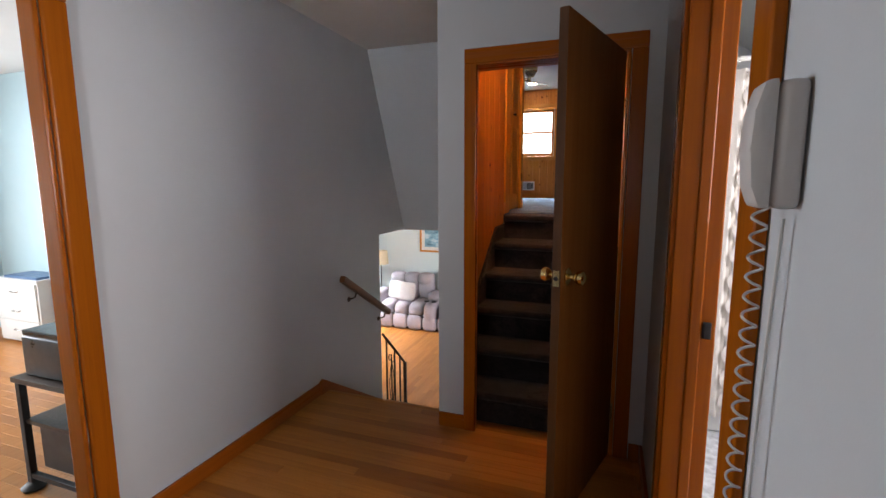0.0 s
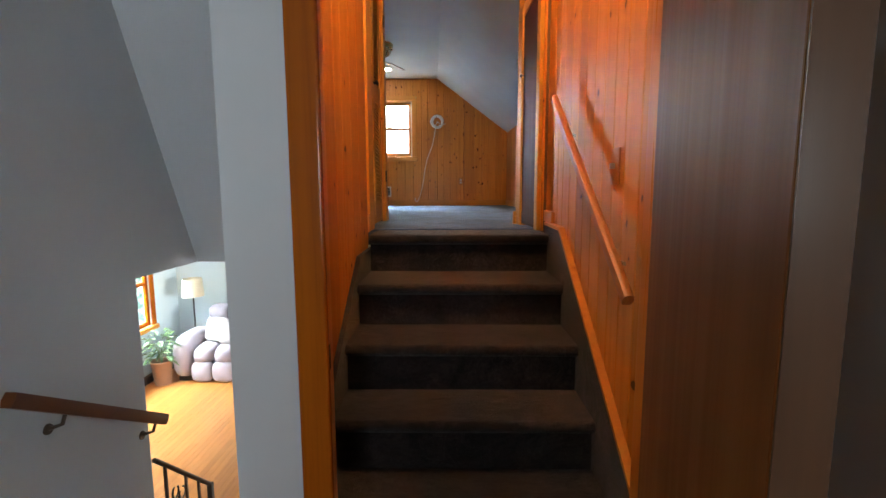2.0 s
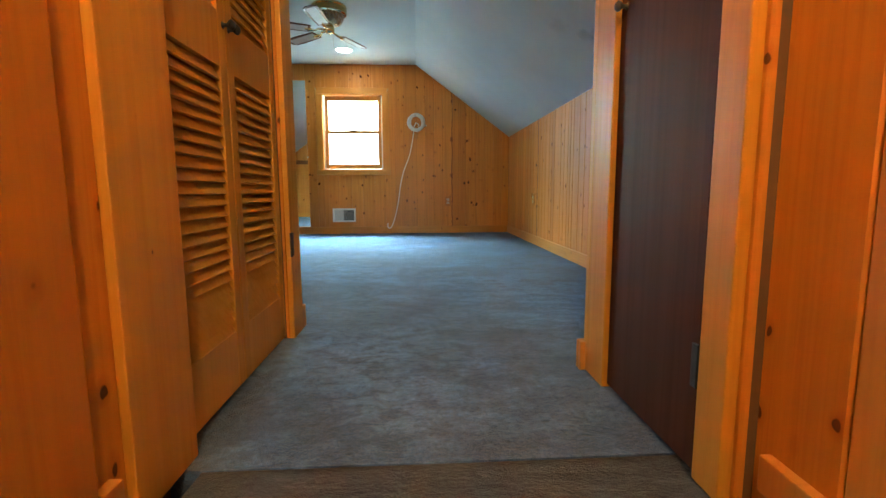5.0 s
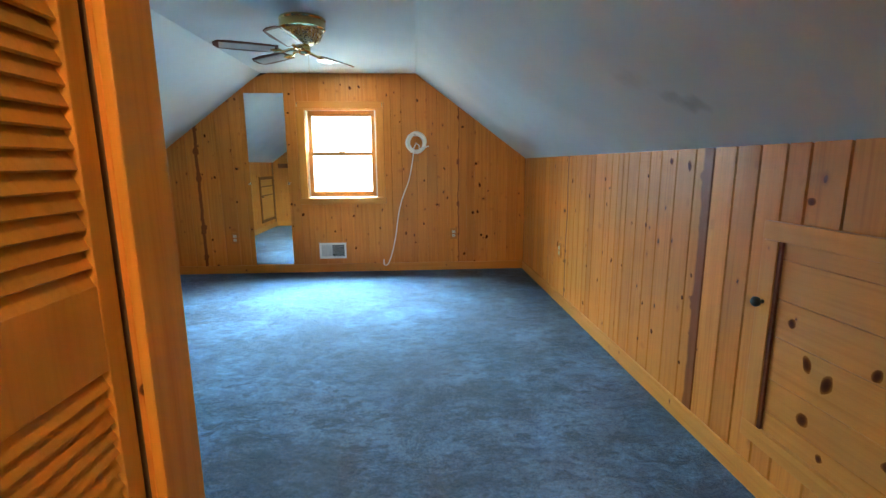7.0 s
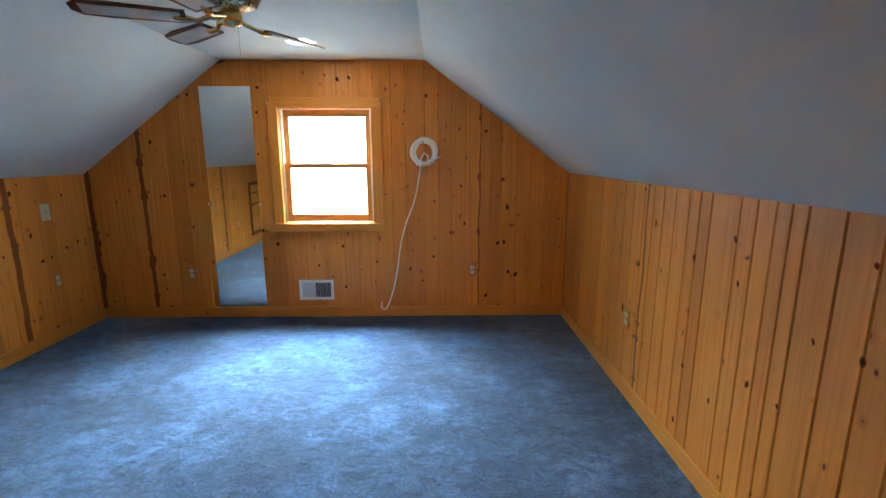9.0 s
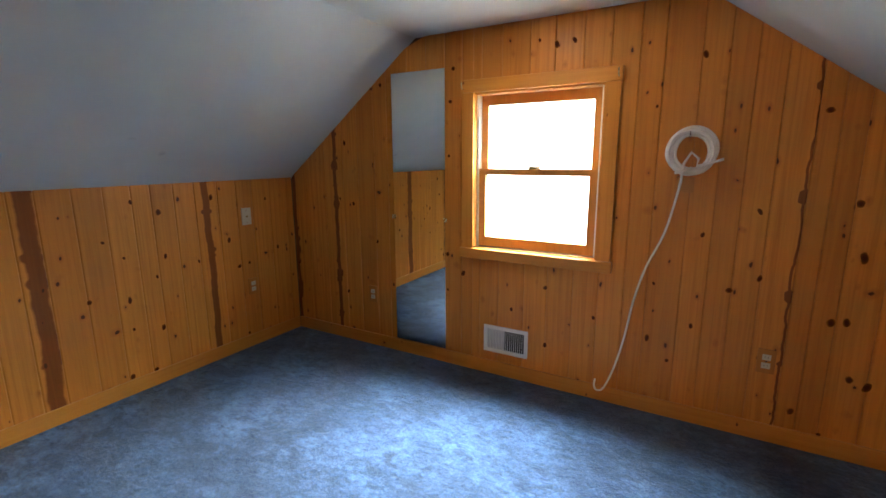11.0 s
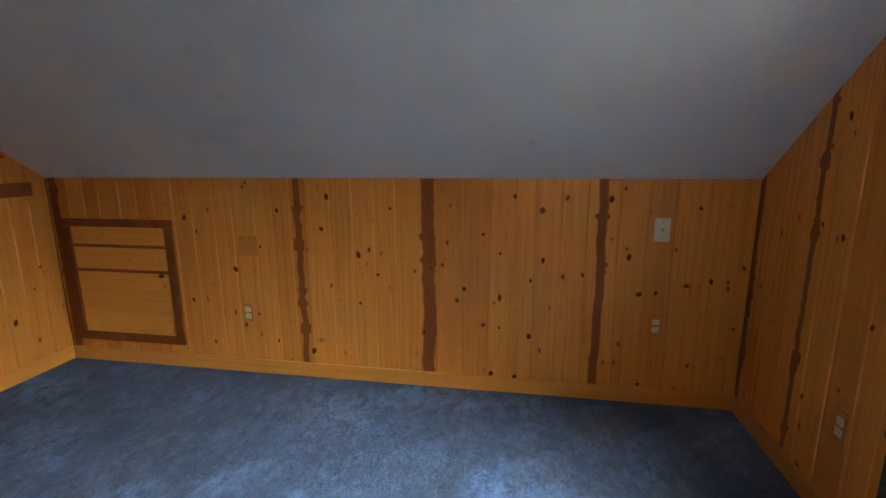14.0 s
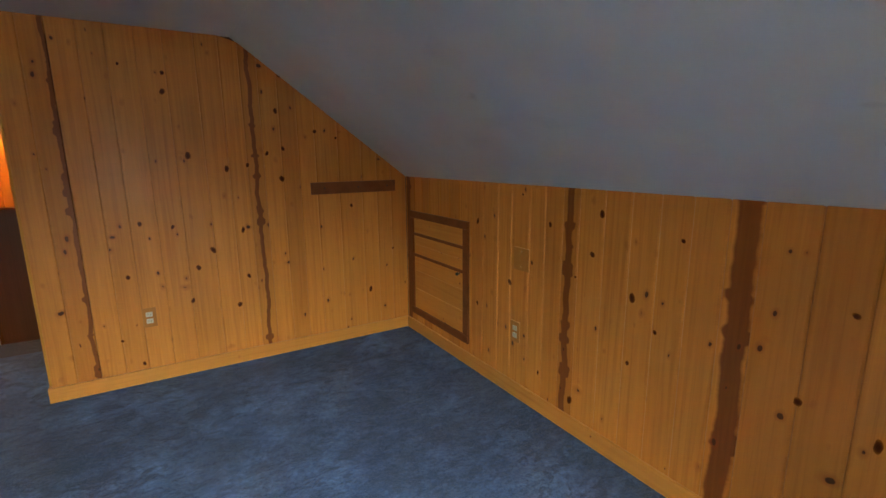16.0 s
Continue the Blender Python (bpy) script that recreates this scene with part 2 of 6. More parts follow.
def carpet(name, lo, hi):
    """Cut pile: tufts, brushed marks and trodden patches."""
    m, n, l, b = shader(name)
    vec = coords(n, l, rand=False)
    fine = noise_tex(n, l, vec, 330, 2.0, 0.7)
    tuft = noise_tex(n, l, vec, 75, 3.0, 0.7, 0.6)
    brush = noise_tex(n, l, coords(n, l, (16, 26, 20), False), 1.0, 5.0, 0.7, 0.3)
    big = noise_tex(n, l, vec, 2.2, 6.0, 0.66, 0.25)
    col = ramp(n, l, big, ((0.34, tuple(c * 0.85 for c in lo)), (0.5, tuple((p + q) * 0.45 for p, q in zip(lo, hi))), (0.62, hi)))
    col = mix(n, l, 0.75, col, mix(n, l, 1.0, col, ramp(n, l, brush, ((0.34, (0.5, 0.52, 0.55)), (0.5, (1.0, 1.0, 1.0)), (0.68, (1.45, 1.4, 1.35)))), "MULTIPLY"))
    col = mix(n, l, 0.8, col, mix(n, l, 1.0, col, ramp(n, l, tuft, ((0.32, (0.5, 0.5, 0.5)), (0.7, (1.5, 1.5, 1.5)))), "MULTIPLY"))
    col = mix(n, l, 0.7, col, mix(n, l, 1.0, col, ramp(n, l, fine, ((0.3, (0.4, 0.4, 0.4)), (0.72, (1.5, 1.5, 1.5)))), "MULTIPLY"))
    fleck = noise_tex(n, l, coords(n, l, (9, 14, 10), False), 1.0, 6.0, 0.72, 0.5)
    where = noise_tex(n, l, vec, 1.3, 2.0)
    fl = mix(n, l, ramp(n, l, where, ((0.38, 0.2), (0.56, 1.0))), (0, 0, 0), ramp(n, l, fleck, ((0.51, 0.0), (0.6, 0.85))))
    col = mix(n, l, fl, col, tuple(c * 0.6 for c in lo))
    blot = noise_tex(n, l, coords(n, l, (3.6, 4.6, 4), False), 1.0, 6.0, 0.7, 0.4)
    col = mix(n, l, ramp(n, l, blot, ((0.54, 0.0), (0.64, 0.55))), col, tuple(c * 0.62 for c in lo))
    l.new(col, b.inputs["Base Color"])
    b.inputs["Roughness"].default_value = 0.95
    b.inputs["Specular IOR Level"].default_value = 0.08
    b.inputs["Sheen Weight"].default_value = 0.15
    b.inputs["Sheen Roughness"].default_value = 0.5
    h = mix(n, l, 0.5, mix(n, l, 0.5, fine, tuft), brush)
    bump(n, l, b, h, 1.0, 0.02)
    return m


PINE_L, PINE_D = (0.67, 0.254, 0.041), (0.38, 0.107, 0.012)
M_PINE = wood("knotty_pine", PINE_L, PINE_D, knots=0.085, rough=0.42, coat=0.06, spec=0.22, hue_var=0.26)
M_PINE_OR = wood("amber_varnished_pine", (0.63, 0.25, 0.03), (0.46, 0.148, 0.013), knots=0.10, rough=0.5, coat=0.0)
M_PINE_GOLD = wood("golden_pine_casing", (0.62, 0.29, 0.035), (0.46, 0.18, 0.016), rough=0.45, coat=0.0, knots=0.035, hue_var=0.1)
M_PINE_TRIM = wood("pine_trim", (0.64, 0.265, 0.045), (0.48, 0.165, 0.02), knots=0.05, hue_var=0.12)
M_PINE_H = wood("pine_trim_level", (0.64, 0.265, 0.045), (0.48, 0.165, 0.02), grain=(2, 2, 55), knots=0.06, hue_var=0.12)
M_SASH = wood("amber_sash_wood", (0.55, 0.24, 0.055), (0.40, 0.145, 0.025), hue_var=0.1)
M_DARKTRIM = wood("dark_heartwood", (0.22, 0.06, 0.011), (0.11, 0.028, 0.005), hue_var=0.2, rough=0.5, coat=0.0, grain=(9, 9, 9))
M_CASING = wood("orange_stained_casing", (0.37, 0.096, 0.006), (0.22, 0.046, 0.004), rough=0.18, coat=0.0, spec=0.14, hue_var=0.1)
M_CASING_X = wood("orange_stained_casing_level", (0.37, 0.096, 0.006), (0.22, 0.046, 0.004), spec=0.14, grain=(1.6, 55, 55), rough=0.22, coat=0.0, hue_var=0.1)
M_BASE_Y = wood("orange_stained_baseboard", (0.36, 0.092, 0.007), (0.22, 0.05, 0.004), grain=(55, 1.6, 55), rough=0.25, coat=0.15, hue_var=0.1)
# brighter than the casing: the stair light on the jamb is in the colour
M_JAMB = wood("lit_varnished_jamb", (0.56, 0.19, 0.014), (0.4, 0.115, 0.008), rough=0.25, coat=0.0, hue_var=0.08)
M_DOOR = wood("brown_flush_door", (0.07, 0.02, 0.006), (0.044, 0.012, 0.004), grain=(40, 40, 0.8), rough=0.6, coat=0.0, hue_var=0.08, spec=0.1)
M_DOOR_HALL = wood("golden_brown_flush_door", (0.15, 0.05, 0.009), (0.115, 0.036, 0.006), grain=(26, 26, 0.5), rough=0.4, coat=0.0, hue_var=0.06, spec=0.08)
M_DOOR_EDGE = wood("door_edge", (0.09, 0.038, 0.013), (0.06, 0.024, 0.008), rough=0.45, hue_var=0.1)
M_LOUVER = wood("louvered_pine", (0.54, 0.265, 0.034), (0.41, 0.178, 0.018), rough=0.5, coat=0.0, knots=0.0, hue_var=0.12)
M_OAK_X = wood("oak_strip_x", (0.52, 0.20, 0.036), (0.32, 0.105, 0.016), grain=(2.0, 60, 60), rough=0.3, coat=0.15, hue_var=0.45)
M_OAK_Y = wood("oak_strip_y", (0.50, 0.195, 0.046), (0.33, 0.11, 0.022), grain=(60, 2.0, 60), rough=0.28, coat=0.3, hue_var=0.3)
M_RAIL = wood("handrail_wood", (0.14, 0.043, 0.010), (0.08, 0.023, 0.006), grain=(50, 3, 6), rough=0.35, coat=0.1, hue_var=0.1)
M_RAIL_OR = wood("orange_handrail_wood", (0.48, 0.17, 0.035), (0.36, 0.11, 0.02), grain=(50, 3, 6), rough=0.4, coat=0.1, hue_var=0.1)
M_HALL = paint("grey_hall_paint", (0.485, 0.51, 0.53), 0.6, 0.04, 1.3, 220, 0.12)
M_CEIL = paint("white_ceiling_paint", (0.66, 0.66, 0.64), 0.75, 0.04, 1.5, 160, 0.2)
M_BLUE = paint("blue_grey_bedroom_paint", (0.42, 0.55, 0.58), 0.6, 0.04, 1.5, 200, 0.12)
M_LIVING = paint("pale_living_paint", (0.62, 0.72, 0.74), 0.6, 0.03, 1.5, 200, 0.12)
M_BATH = paint("white_bath_paint", (0.7, 0.71, 0.72), 0.5, 0.03, 1.5, 200, 0.1)
M_CARPET = carpet("blue_grey_carpet", (0.037, 0.063, 0.122), (0.078, 0.138, 0.262))
# the attic carpet again, with brown lamplight and shade put into its colour
M_CARPET_STAIR = carpet("stair_carpet_baked_light", (0.018, 0.0145, 0.015), (0.05, 0.037, 0.036))
M_BRASS = metal("polished_brass", (0.72, 0.56, 0.25), 0.14)
M_BRASS_OLD = metal("antique_brass", (0.45, 0.36, 0.2), 0.28)
M_BLACK = paint("black_metal", (0.012, 0.011, 0.011), 0.55, 0.2, 30, 300, 0.05)
M_IRON = paint("brown_wrought_iron", (0.055, 0.032, 0.02), 0.45, 0.2, 30, 300, 0.1, 0.3)
M_WHITE = paint("white_plastic", (0.72, 0.71, 0.68), 0.35, 0.04, 8, 300, 0.03)
M_IVORY = paint("dull_ivory_plastic", (0.52, 0.48, 0.40), 0.4, 0.04, 8, 300, 0.03)
M_STEEL = metal("bright_steel", (0.62, 0.62, 0.6), 0.25)
M_CORD = paint("white_cable_sheath", (0.78, 0.76, 0.71), 0.5, 0.06, 20, 300, 0.05)
M_GLASS = glass("window_glass")
M_WOODPLATE = wood("wood_cover_plate", (0.46, 0.18, 0.03), (0.36, 0.12, 0.016), hue_var=0.1)


def plaster(name):
    m, n, l, b = shader(name)
    vec = coords(n, l, rand=False)
    f = noise_tex(n, l, vec, 1.1, 4.0)
    col = ramp(n, l, f, ((0.3, (0.50, 0.53, 0.515)), (0.7, (0.595, 0.625, 0.60))))
    s = noise_tex(n, l, coords(n, l, (2.6, 2.0, 5.0), False), 1.0, 3.0, 0.5, 0.4)
    col = mix(n, l, ramp(n, l, s, ((0.66, 0.0), (0.78, 0.16))), col, (0.25, 0.25, 0.25))
    # scuffs: middle, half sizes, depth of tone
    tc = n.new("ShaderNodeTexCoord")
    warp = n.new("ShaderNodeTexNoise")
    warp.inputs["Scale"].default_value = 14
    warp.inputs["Detail"].default_value = 4
    l.new(tc.outputs["Object"], warp.inputs["Vector"])
    for c, half, deep in (((0.815, 6.45, 2.488), (0.05, 0.085, 0.05), 0.45), ((0.765, 6.51, 2.522), (0.05, 0.06, 0.05), 0.35), ((0.66, 6.62, 2.6), (0.07, 0.09, 0.07), 0.2), ((-2.47, 8.455, 2.585), (0.02, 0.032, 0.02), 0.35), ((-2.56, 8.645, 2.515), (0.026, 0.026, 0.026), 0.35), ((-2.254, 8.452, 2.746), (0.007, 0.04, 0.007), 0.35), ((-2.3, 7.3, 2.72), (0.03, 0.05, 0.03), 0.3)):
        sub = n.new("ShaderNodeVectorMath")
        sub.operation = "SUBTRACT"
        l.new(tc.outputs["Object"], sub.inputs[0])
        sub.inputs[1].default_value = c
        dv = n.new("ShaderNodeVectorMath")
        dv.operation = "DIVIDE"
        l.new(sub.outputs[0], dv.inputs[0])
        dv.inputs[1].default_value = half
        wa = n.new("ShaderNodeVectorMath")
        wa.operation = "MULTIPLY_ADD"
        l.new(warp.outputs["Color"], wa.inputs[0])
        wa.inputs[1].default_value = (1.6, 1.6, 1.6)
        l.new(dv.outputs[0], wa.inputs[2])
        off = n.new("ShaderNodeVectorMath")
        off.operation = "SUBTRACT"
        l.new(wa.outputs[0], off.inputs[0])
        off.inputs[1].default_value = (0.8, 0.8, 0.8)
        ln = n.new("ShaderNodeVectorMath")
        ln.operation = "LENGTH"
        l.new(off.outputs[0], ln.inputs[0])
        col = mix(n, l, ramp(n, l, ln.outputs["Value"], ((0.35, deep), (1.0, 0.0))), col, (0.2, 0.2, 0.2))
    l.new(col, b.inputs["Base Color"])
    b.inputs["Roughness"].default_value = 0.8
    bump(n, l, b, noise_tex(n, l, vec, 55, 5.0, 0.65), 0.25, 0.006)
    return m


M_PLASTER = plaster("smudged_plaster")
M_MIRROR, mn, ml, mb = shader("silvered_mirror")
mb.inputs["Base Color"].default_value = (0.84, 0.87, 0.86, 1)
mb.inputs["Metallic"].default_value = 1.0
mb.inputs["Roughness"].default_value = 0.012

# ---- attic room: main measures ----
FL = 1.17                      # attic floor
XL, XR, YG, YB = -2.78, 1.0, 9.70, 5.733   # knee walls, gable, back wall
YBR = 5.245                     # back wall of the alcove beside the landing
KT = 2.34                      # top of the knee walls
CZ, CXL, CXR = 3.178, -1.655, -0.130      # flat of the ceiling
SL, SRL = -0.587, 0.38          # landing walls
SR = 0.605                     # wall with the handrail, beside the stair
SLS = -0.372                   # wall beside the stair


def roof(x):
    """Underside of the attic ceiling at x."""
    if x < CXL:
        return KT + (x - XL) / (CXL - XL) * (CZ - KT)
    if x > CXR:
        return KT + (XR - x) / (XR - CXR) * (CZ - KT)
    return CZ


LOWER_TURN = Matrix.Translation((-0.9, YG, 0)) @ Matrix.Rotation(radians(-2.25), 4, "Z") @ Matrix.Translation((0.9, -YG, 0))   # floor below against the attic, turned to fit the camera's view

# attic floor with carpet
struct("floor_attic", boxes((-2.9, 1.12, 5.33, 9.8, FL - 0.2, FL), (-1.5, -0.612, 4.66, 5.328, FL - 0.16, FL), (-0.6118, 1.12, 4.80, 5.328, FL - 0.2, FL), (-2.9, -1.502, 5.0, 5.328, FL - 0.2, FL)), M_CARPET, "blue-grey cut-pile carpet over the attic floor")

# ceiling in one mesh: two slopes and a flat
lo = [(-3.0, KT + (-3.0 - XL) / (CXL - XL) * (CZ - KT)), (CXL, CZ), (CXR, CZ), (1.2, KT + (XR - 1.2) / (XR - CXR) * (CZ - KT))]
ceil_poly = lo + [(x, z + 0.12) for x, z in reversed(lo)]
struct("ceiling_attic", prism(ceil_poly, "y", 3.24, 9.86), M_PLASTER, "smudged pale plaster ceiling with two slopes")

# window opening in the gable
WX0, WX1, WZ0, WZ1 = -1.262, -0.532, 1.955, 2.84


def gable_backing():
    bm = bm_new()
    y0, y1 = YG + 0.012, YG + 0.14
    for x0, x1 in ((-2.9, WX0), (WX1, 1.12)):
        quadbox(bm, x0, x1, y0, y1, FL - 0.2, 3.4)
    quadbox(bm, WX0, WX1, y0, y1, FL - 0.2, WZ0)
    quadbox(bm, WX0, WX1, y0, y1, WZ1, 3.4)
    return bm


M_SUB = paint("bare_board_behind_planks", (0.11, 0.055, 0.02), 0.8)
wall_gable = struct("wall_gable", gable_backing(), M_SUB, "knotty pine plank gable wall with a window")
wall_left = struct("wall_knee_left", boxes((XL - 0.12, XL - 0.012, YB - 0.1, YG + 0.1, FL - 0.2, KT + 0.1)), M_SUB, "low knotty pine knee wall with an access hatch")
wall_right = struct("wall_knee_right", boxes((XR + 0.012, XR + 0.12, YBR - 0.1, YG + 0.1, FL - 0.2, KT + 0.1)), M_SUB, "low knotty pine knee wall with a planked hatch")
wall_back = struct("wall_back", boxes((-2.9, SL - 0.02, YB - 0.1, YB - 0.012, FL - 0.2, 3.3)), M_SUB, "knotty pine back wall beside the landing")
wall_back_r = struct("wall_back_alcove", boxes((SRL, 1.12, YBR - 0.1, YBR - 0.012, FL - 0.2, 3.0)), M_SUB, "short pine wall beside the landing")
# landing and stair walls, with the closet opening on one side and a door on the other
wall_sl = struct("wall_stair_left", boxes((-0.49, SLS - 0.012, 3.3602, 4.605, -0.1, 3.3)), M_SUB, "orange varnished pine wall beside the stair")
wall_sr = struct("wall_stair_right", boxes((SR + 0.012, SR + 0.11, 3.24, 4.70, -0.1, 3.0)), M_SUB, "orange varnished pine wall with a handrail")
wall_ll = struct("wall_landing_left", boxes((SL - 0.11, SL - 0.012, 4.60, 4.82, FL - 0.1, 3.3), (SL - 0.11, SL - 0.012, 5.585, YB - 0.012, FL - 0.1, 3.3), (SL - 0.11, SL - 0.012, 4.8202, 5.5848, 2.86, 3.3)), M_SUB, "pine wall round the louvered closet")
wall_lr = struct("wall_landing_right", boxes((SRL + 0.012, SRL + 0.11, 4.64, 4.72, FL - 0.1, 3.0), (SRL + 0.012, SRL + 0.11, 5.12, YBR - 0.012, FL - 0.1, 3.0), (SRL + 0.012, SRL + 0.11, 4.7202, 5.1198, 2.5, 3.0)), M_SUB, "pine wall round the brown closet door")
struct("wall_closet_back", boxes((-1.1, -1.0, 4.65, 5.62, FL - 0.1, 3.3), (-1.0, SL - 0.112, 4.65, 4.7, FL - 0.1, 3.3), (1.25, 1.35, 4.3, 5.1, FL - 0.1, 3.0), (SRL + 0.112, 1.25, 4.62, 4.66, FL - 0.1, 3.0)), M_SUB, "dark closet backs")


def plank_run(parent, axis, face, out, edges, z0, top, mats, holes=(), depth=0.012):
    """Upright boards on a wall: edges are the joints along the wall, out is the way they face."""
    for i, (a, b) in enumerate(zip(edges, edges[1:])):
        spans = [(z0, None)]
        for h0, h1, hz0, hz1 in holes:
            if b > h0 + 0.004 and a < h1 - 0.004:
                if a >= h0 - 0.03 and b <= h1 + 0.03:
                    spans = [(z0, hz0), (hz1, None)]
        cuts = [(a, b, spans)]
        for h0, h1, hz0, hz1 in holes:
            if a < h0 - 0.03 and h0 + 0.004 < b:
                cuts = [(a, h0, [(z0, None)]), (h0, b, [(z0, hz0), (hz1, None)])]
            elif b > h1 + 0.03 and a < h1 - 0.004:
                cuts = [(a, h1, [(z0, hz0), (hz1, None)]), (h1, b, [(z0, None)])]
        mt = mats(i, a, b)
        for ca, cb, sp in cuts:
            if cb - ca < 0.006:
                continue
            for s0, s1 in sp:
                ta, tb = (top(ca), top(cb)) if s1 is None else (s1, s1)
                if max(ta, tb) - s0 < 0.02:
                    continue
                bm = bm_new()
                e = min(0.0052, (cb - ca) * 0.3)
                prof = ((ca + 0.0003, 0.0), (ca + 0.0003, depth * 0.62), (ca + e, depth), (cb - e, depth), (cb - 0.0003, depth * 0.62), (cb - 0.0003, 0.0))
                rings = []
                for end in (0, 1):
                    ring = []
                    for u, d in prof:
                        z = s0 if end == 0 else ta + (tb - ta) * (u - ca) / (cb - ca)
                        p = (u, face - out * (depth - d), z) if axis == "x" else (face - out * (depth - d), u, z)
                        ring.append(bm.verts.new(p))
                    rings.append(ring)
                for k in range(5):
                    bm.faces.new((rings[0][k], rings[0][k + 1], rings[1][k + 1], rings[1][k]))
                bm.faces.new(rings[0])
                bm.faces.new(rings[1])
                bmesh.ops.recalc_face_normals(bm, faces=bm.faces)
                part("plank", bm, mt, parent)


def joints(a0, a1, seed, wide=0.118, var=0.018):
    rnd = random.Random(seed)
    out = [a0]
    while out[-1] < a1 - wide * 1.4:
        out.append(out[-1] + wide + rnd.uniform(-var, var))
    out.append(a1)
    return out


def streaked(name, axis, pos, half):
    return wood(name, PINE_L, PINE_D, knots=0.085, rough=0.42, coat=0.06, spec=0.22, streak=(axis, pos, half))


# ---- built-in trim of the attic room ----
BB = 0.085   # baseboard height


def baseboard(name, x0, x1, y0, y1, mat=M_PINE_H):
    return struct(name, box(x0, x1, y0, y1, FL, FL + BB, 0.004), mat, "pine baseboard above the carpet")


baseboard("baseboard_gable", XL + 0.014, XR - 0.014, YG - 0.015, YG - 0.001)
baseboard("baseboard_left", XL + 0.001, XL + 0.015, YB + 0.015, YG - 0.016)
baseboard("baseboard_right", XR - 0.015, XR - 0.001, YBR + 0.016, YG - 0.016)
baseboard("baseboard_back", XL + 0.016, SL + 0.018, YB + 0.001, YB + 0.016)
baseboard("baseboard_back_end", SL + 0.002, SL + 0.017, 5.702, YB)
baseboard("baseboard_alcove", SRL - 0.049, XR - 0.016, YBR + 0.001, YBR + 0.016)
baseboard("baseboard_alcove_end", SRL - 0.049, SRL - 0.033, 5.226, YBR)


# ---- gable window: double-hung, with casing, sashes and glass ----
def gable_window():
    w = thing("window_1", (-0.897, YG, WZ0), "double-hung pine window with white daylight behind", "window")
    w["kind"] = "structure"
    x0, x1, z0, z1 = -1.325, -0.462, 1.888, 2.908
    y = YG
    part("casing", box(x0, x0 + 0.075, y - 0.019, y - 0.001, z0 + 0.06, z1 - 0.07, 0.004), M_PINE_TRIM, w)
    part("casing", box(x1 - 0.075, x1, y - 0.019, y - 0.001, z0 + 0.06, z1 - 0.07, 0.004), M_PINE_TRIM, w)
    part("casing", box(x0 - 0.005, x1 + 0.005, y - 0.021, y - 0.001, z1 - 0.07, z1, 0.004), M_PINE_H, w)
    part("window_sill", box(x0 - 0.01, x1 + 0.01, y - 0.03, y - 0.001, z0, z0 + 0.06, 0.005), M_PINE_H, w)
    part("window_stool", box(WX0, WX1, y - 0.012, y + 0.13, z0 + 0.045, z0 + 0.062, 0.002), M_PINE_H, w)
    for a, b in ((WX0, WX0 + 0.012), (WX1 - 0.012, WX1)):
        part("jamb", box(a, b, y - 0.001, y + 0.139, WZ0, WZ1), M_PINE_TRIM, w)
    part("jamb", box(WX0, WX1, y - 0.001, y + 0.139, WZ1 - 0.012, WZ1), M_PINE_H, w)
    for a, b in ((WX0 + 0.013, WX0 + 0.026), (WX1 - 0.026, WX1 - 0.013)):
        part("track", box(a, b, y + 0.03, y + 0.1, WZ0, WZ1 - 0.013, 0.002), M_WHITE, w, "white vinyl sash track")
    mid = 2.395

    def sash(name, yy, sz0, sz1, lower):
        s = part(name, boxes((WX0 + 0.027, WX0 + 0.067, yy, yy + 0.03, sz0, sz1), (WX1 - 0.067, WX1 - 0.027, yy, yy + 0.03, sz0, sz1),
                             (WX0 + 0.0672, WX1 - 0.0672, yy, yy + 0.03, sz0, sz0 + (0.055 if lower else 0.03)), (WX0 + 0.0672, WX1 - 0.0672, yy, yy + 0.03, sz1 - (0.035 if lower else 0.055), sz1)), M_SASH, w, "reddish wooden sash")
        g = part("pane", boxes((WX0 + 0.06, WX1 - 0.06, yy + 0.012, yy + 0.016, sz0 + 0.02, sz1 - 0.02)), M_GLASS, s)
        g.visible_shadow = False
        return s
    sash("lower_sash", y + 0.035, WZ0 + 0.005, mid + 0.02, True)
    sash("upper_sash", y + 0.068, mid - 0.012, WZ1 - 0.014, False)
    part("sash_lock", boxes((-0.93, -0.87, y + 0.03, y + 0.064, mid + 0.021, mid + 0.034)), M_BRASS_OLD, w, "small metal sash lock")
    for cx, cz in ((x0 + 0.012, z1 - 0.03), (x1 - 0.012, z1 - 0.03)):
        bm = bm_new()
        tube(bm, ((cx, y - 0.02, cz - 0.02), (cx, y - 0.045, cz - 0.015), (cx, y - 0.045, cz + 0.015)), 0.004, 6)
        part("curtain_rod_hook", bm, M_BRASS_OLD, w)


gable_window()
# daylight behind the window
struct("backdrop_attic", box(-3.2, 1.4, 11.4, 11.45, 0.5, 4.6), glow("overcast_daylight", (0.93, 0.97, 1.0), 4.0), "white overcast daylight")


def wall_mirror():
    m = thing("wall_mirror", (-1.635, YG, 1.262), "tall frameless mirror leaning on the pine gable wall", "mirror")
    part("mirror_glass", box(-1.828, -1.442, YG - 0.010, YG - 0.004, 1.262, 2.988, 0.001, 1), M_MIRROR, m)
    part("mirror_backing", box(-1.824, -1.446, YG - 0.0038, YG - 0.0012, 1.264, 2.983), M_BLACK, m)
    for x in (-1.83, -1.44):
        part("mirror_clip", box(x - 0.012, x + 0.012, YG - 0.016, YG - 0.0105, 2.09, 2.115, 0.002), M_STEEL, m, "small clear mirror clip")


wall_mirror()


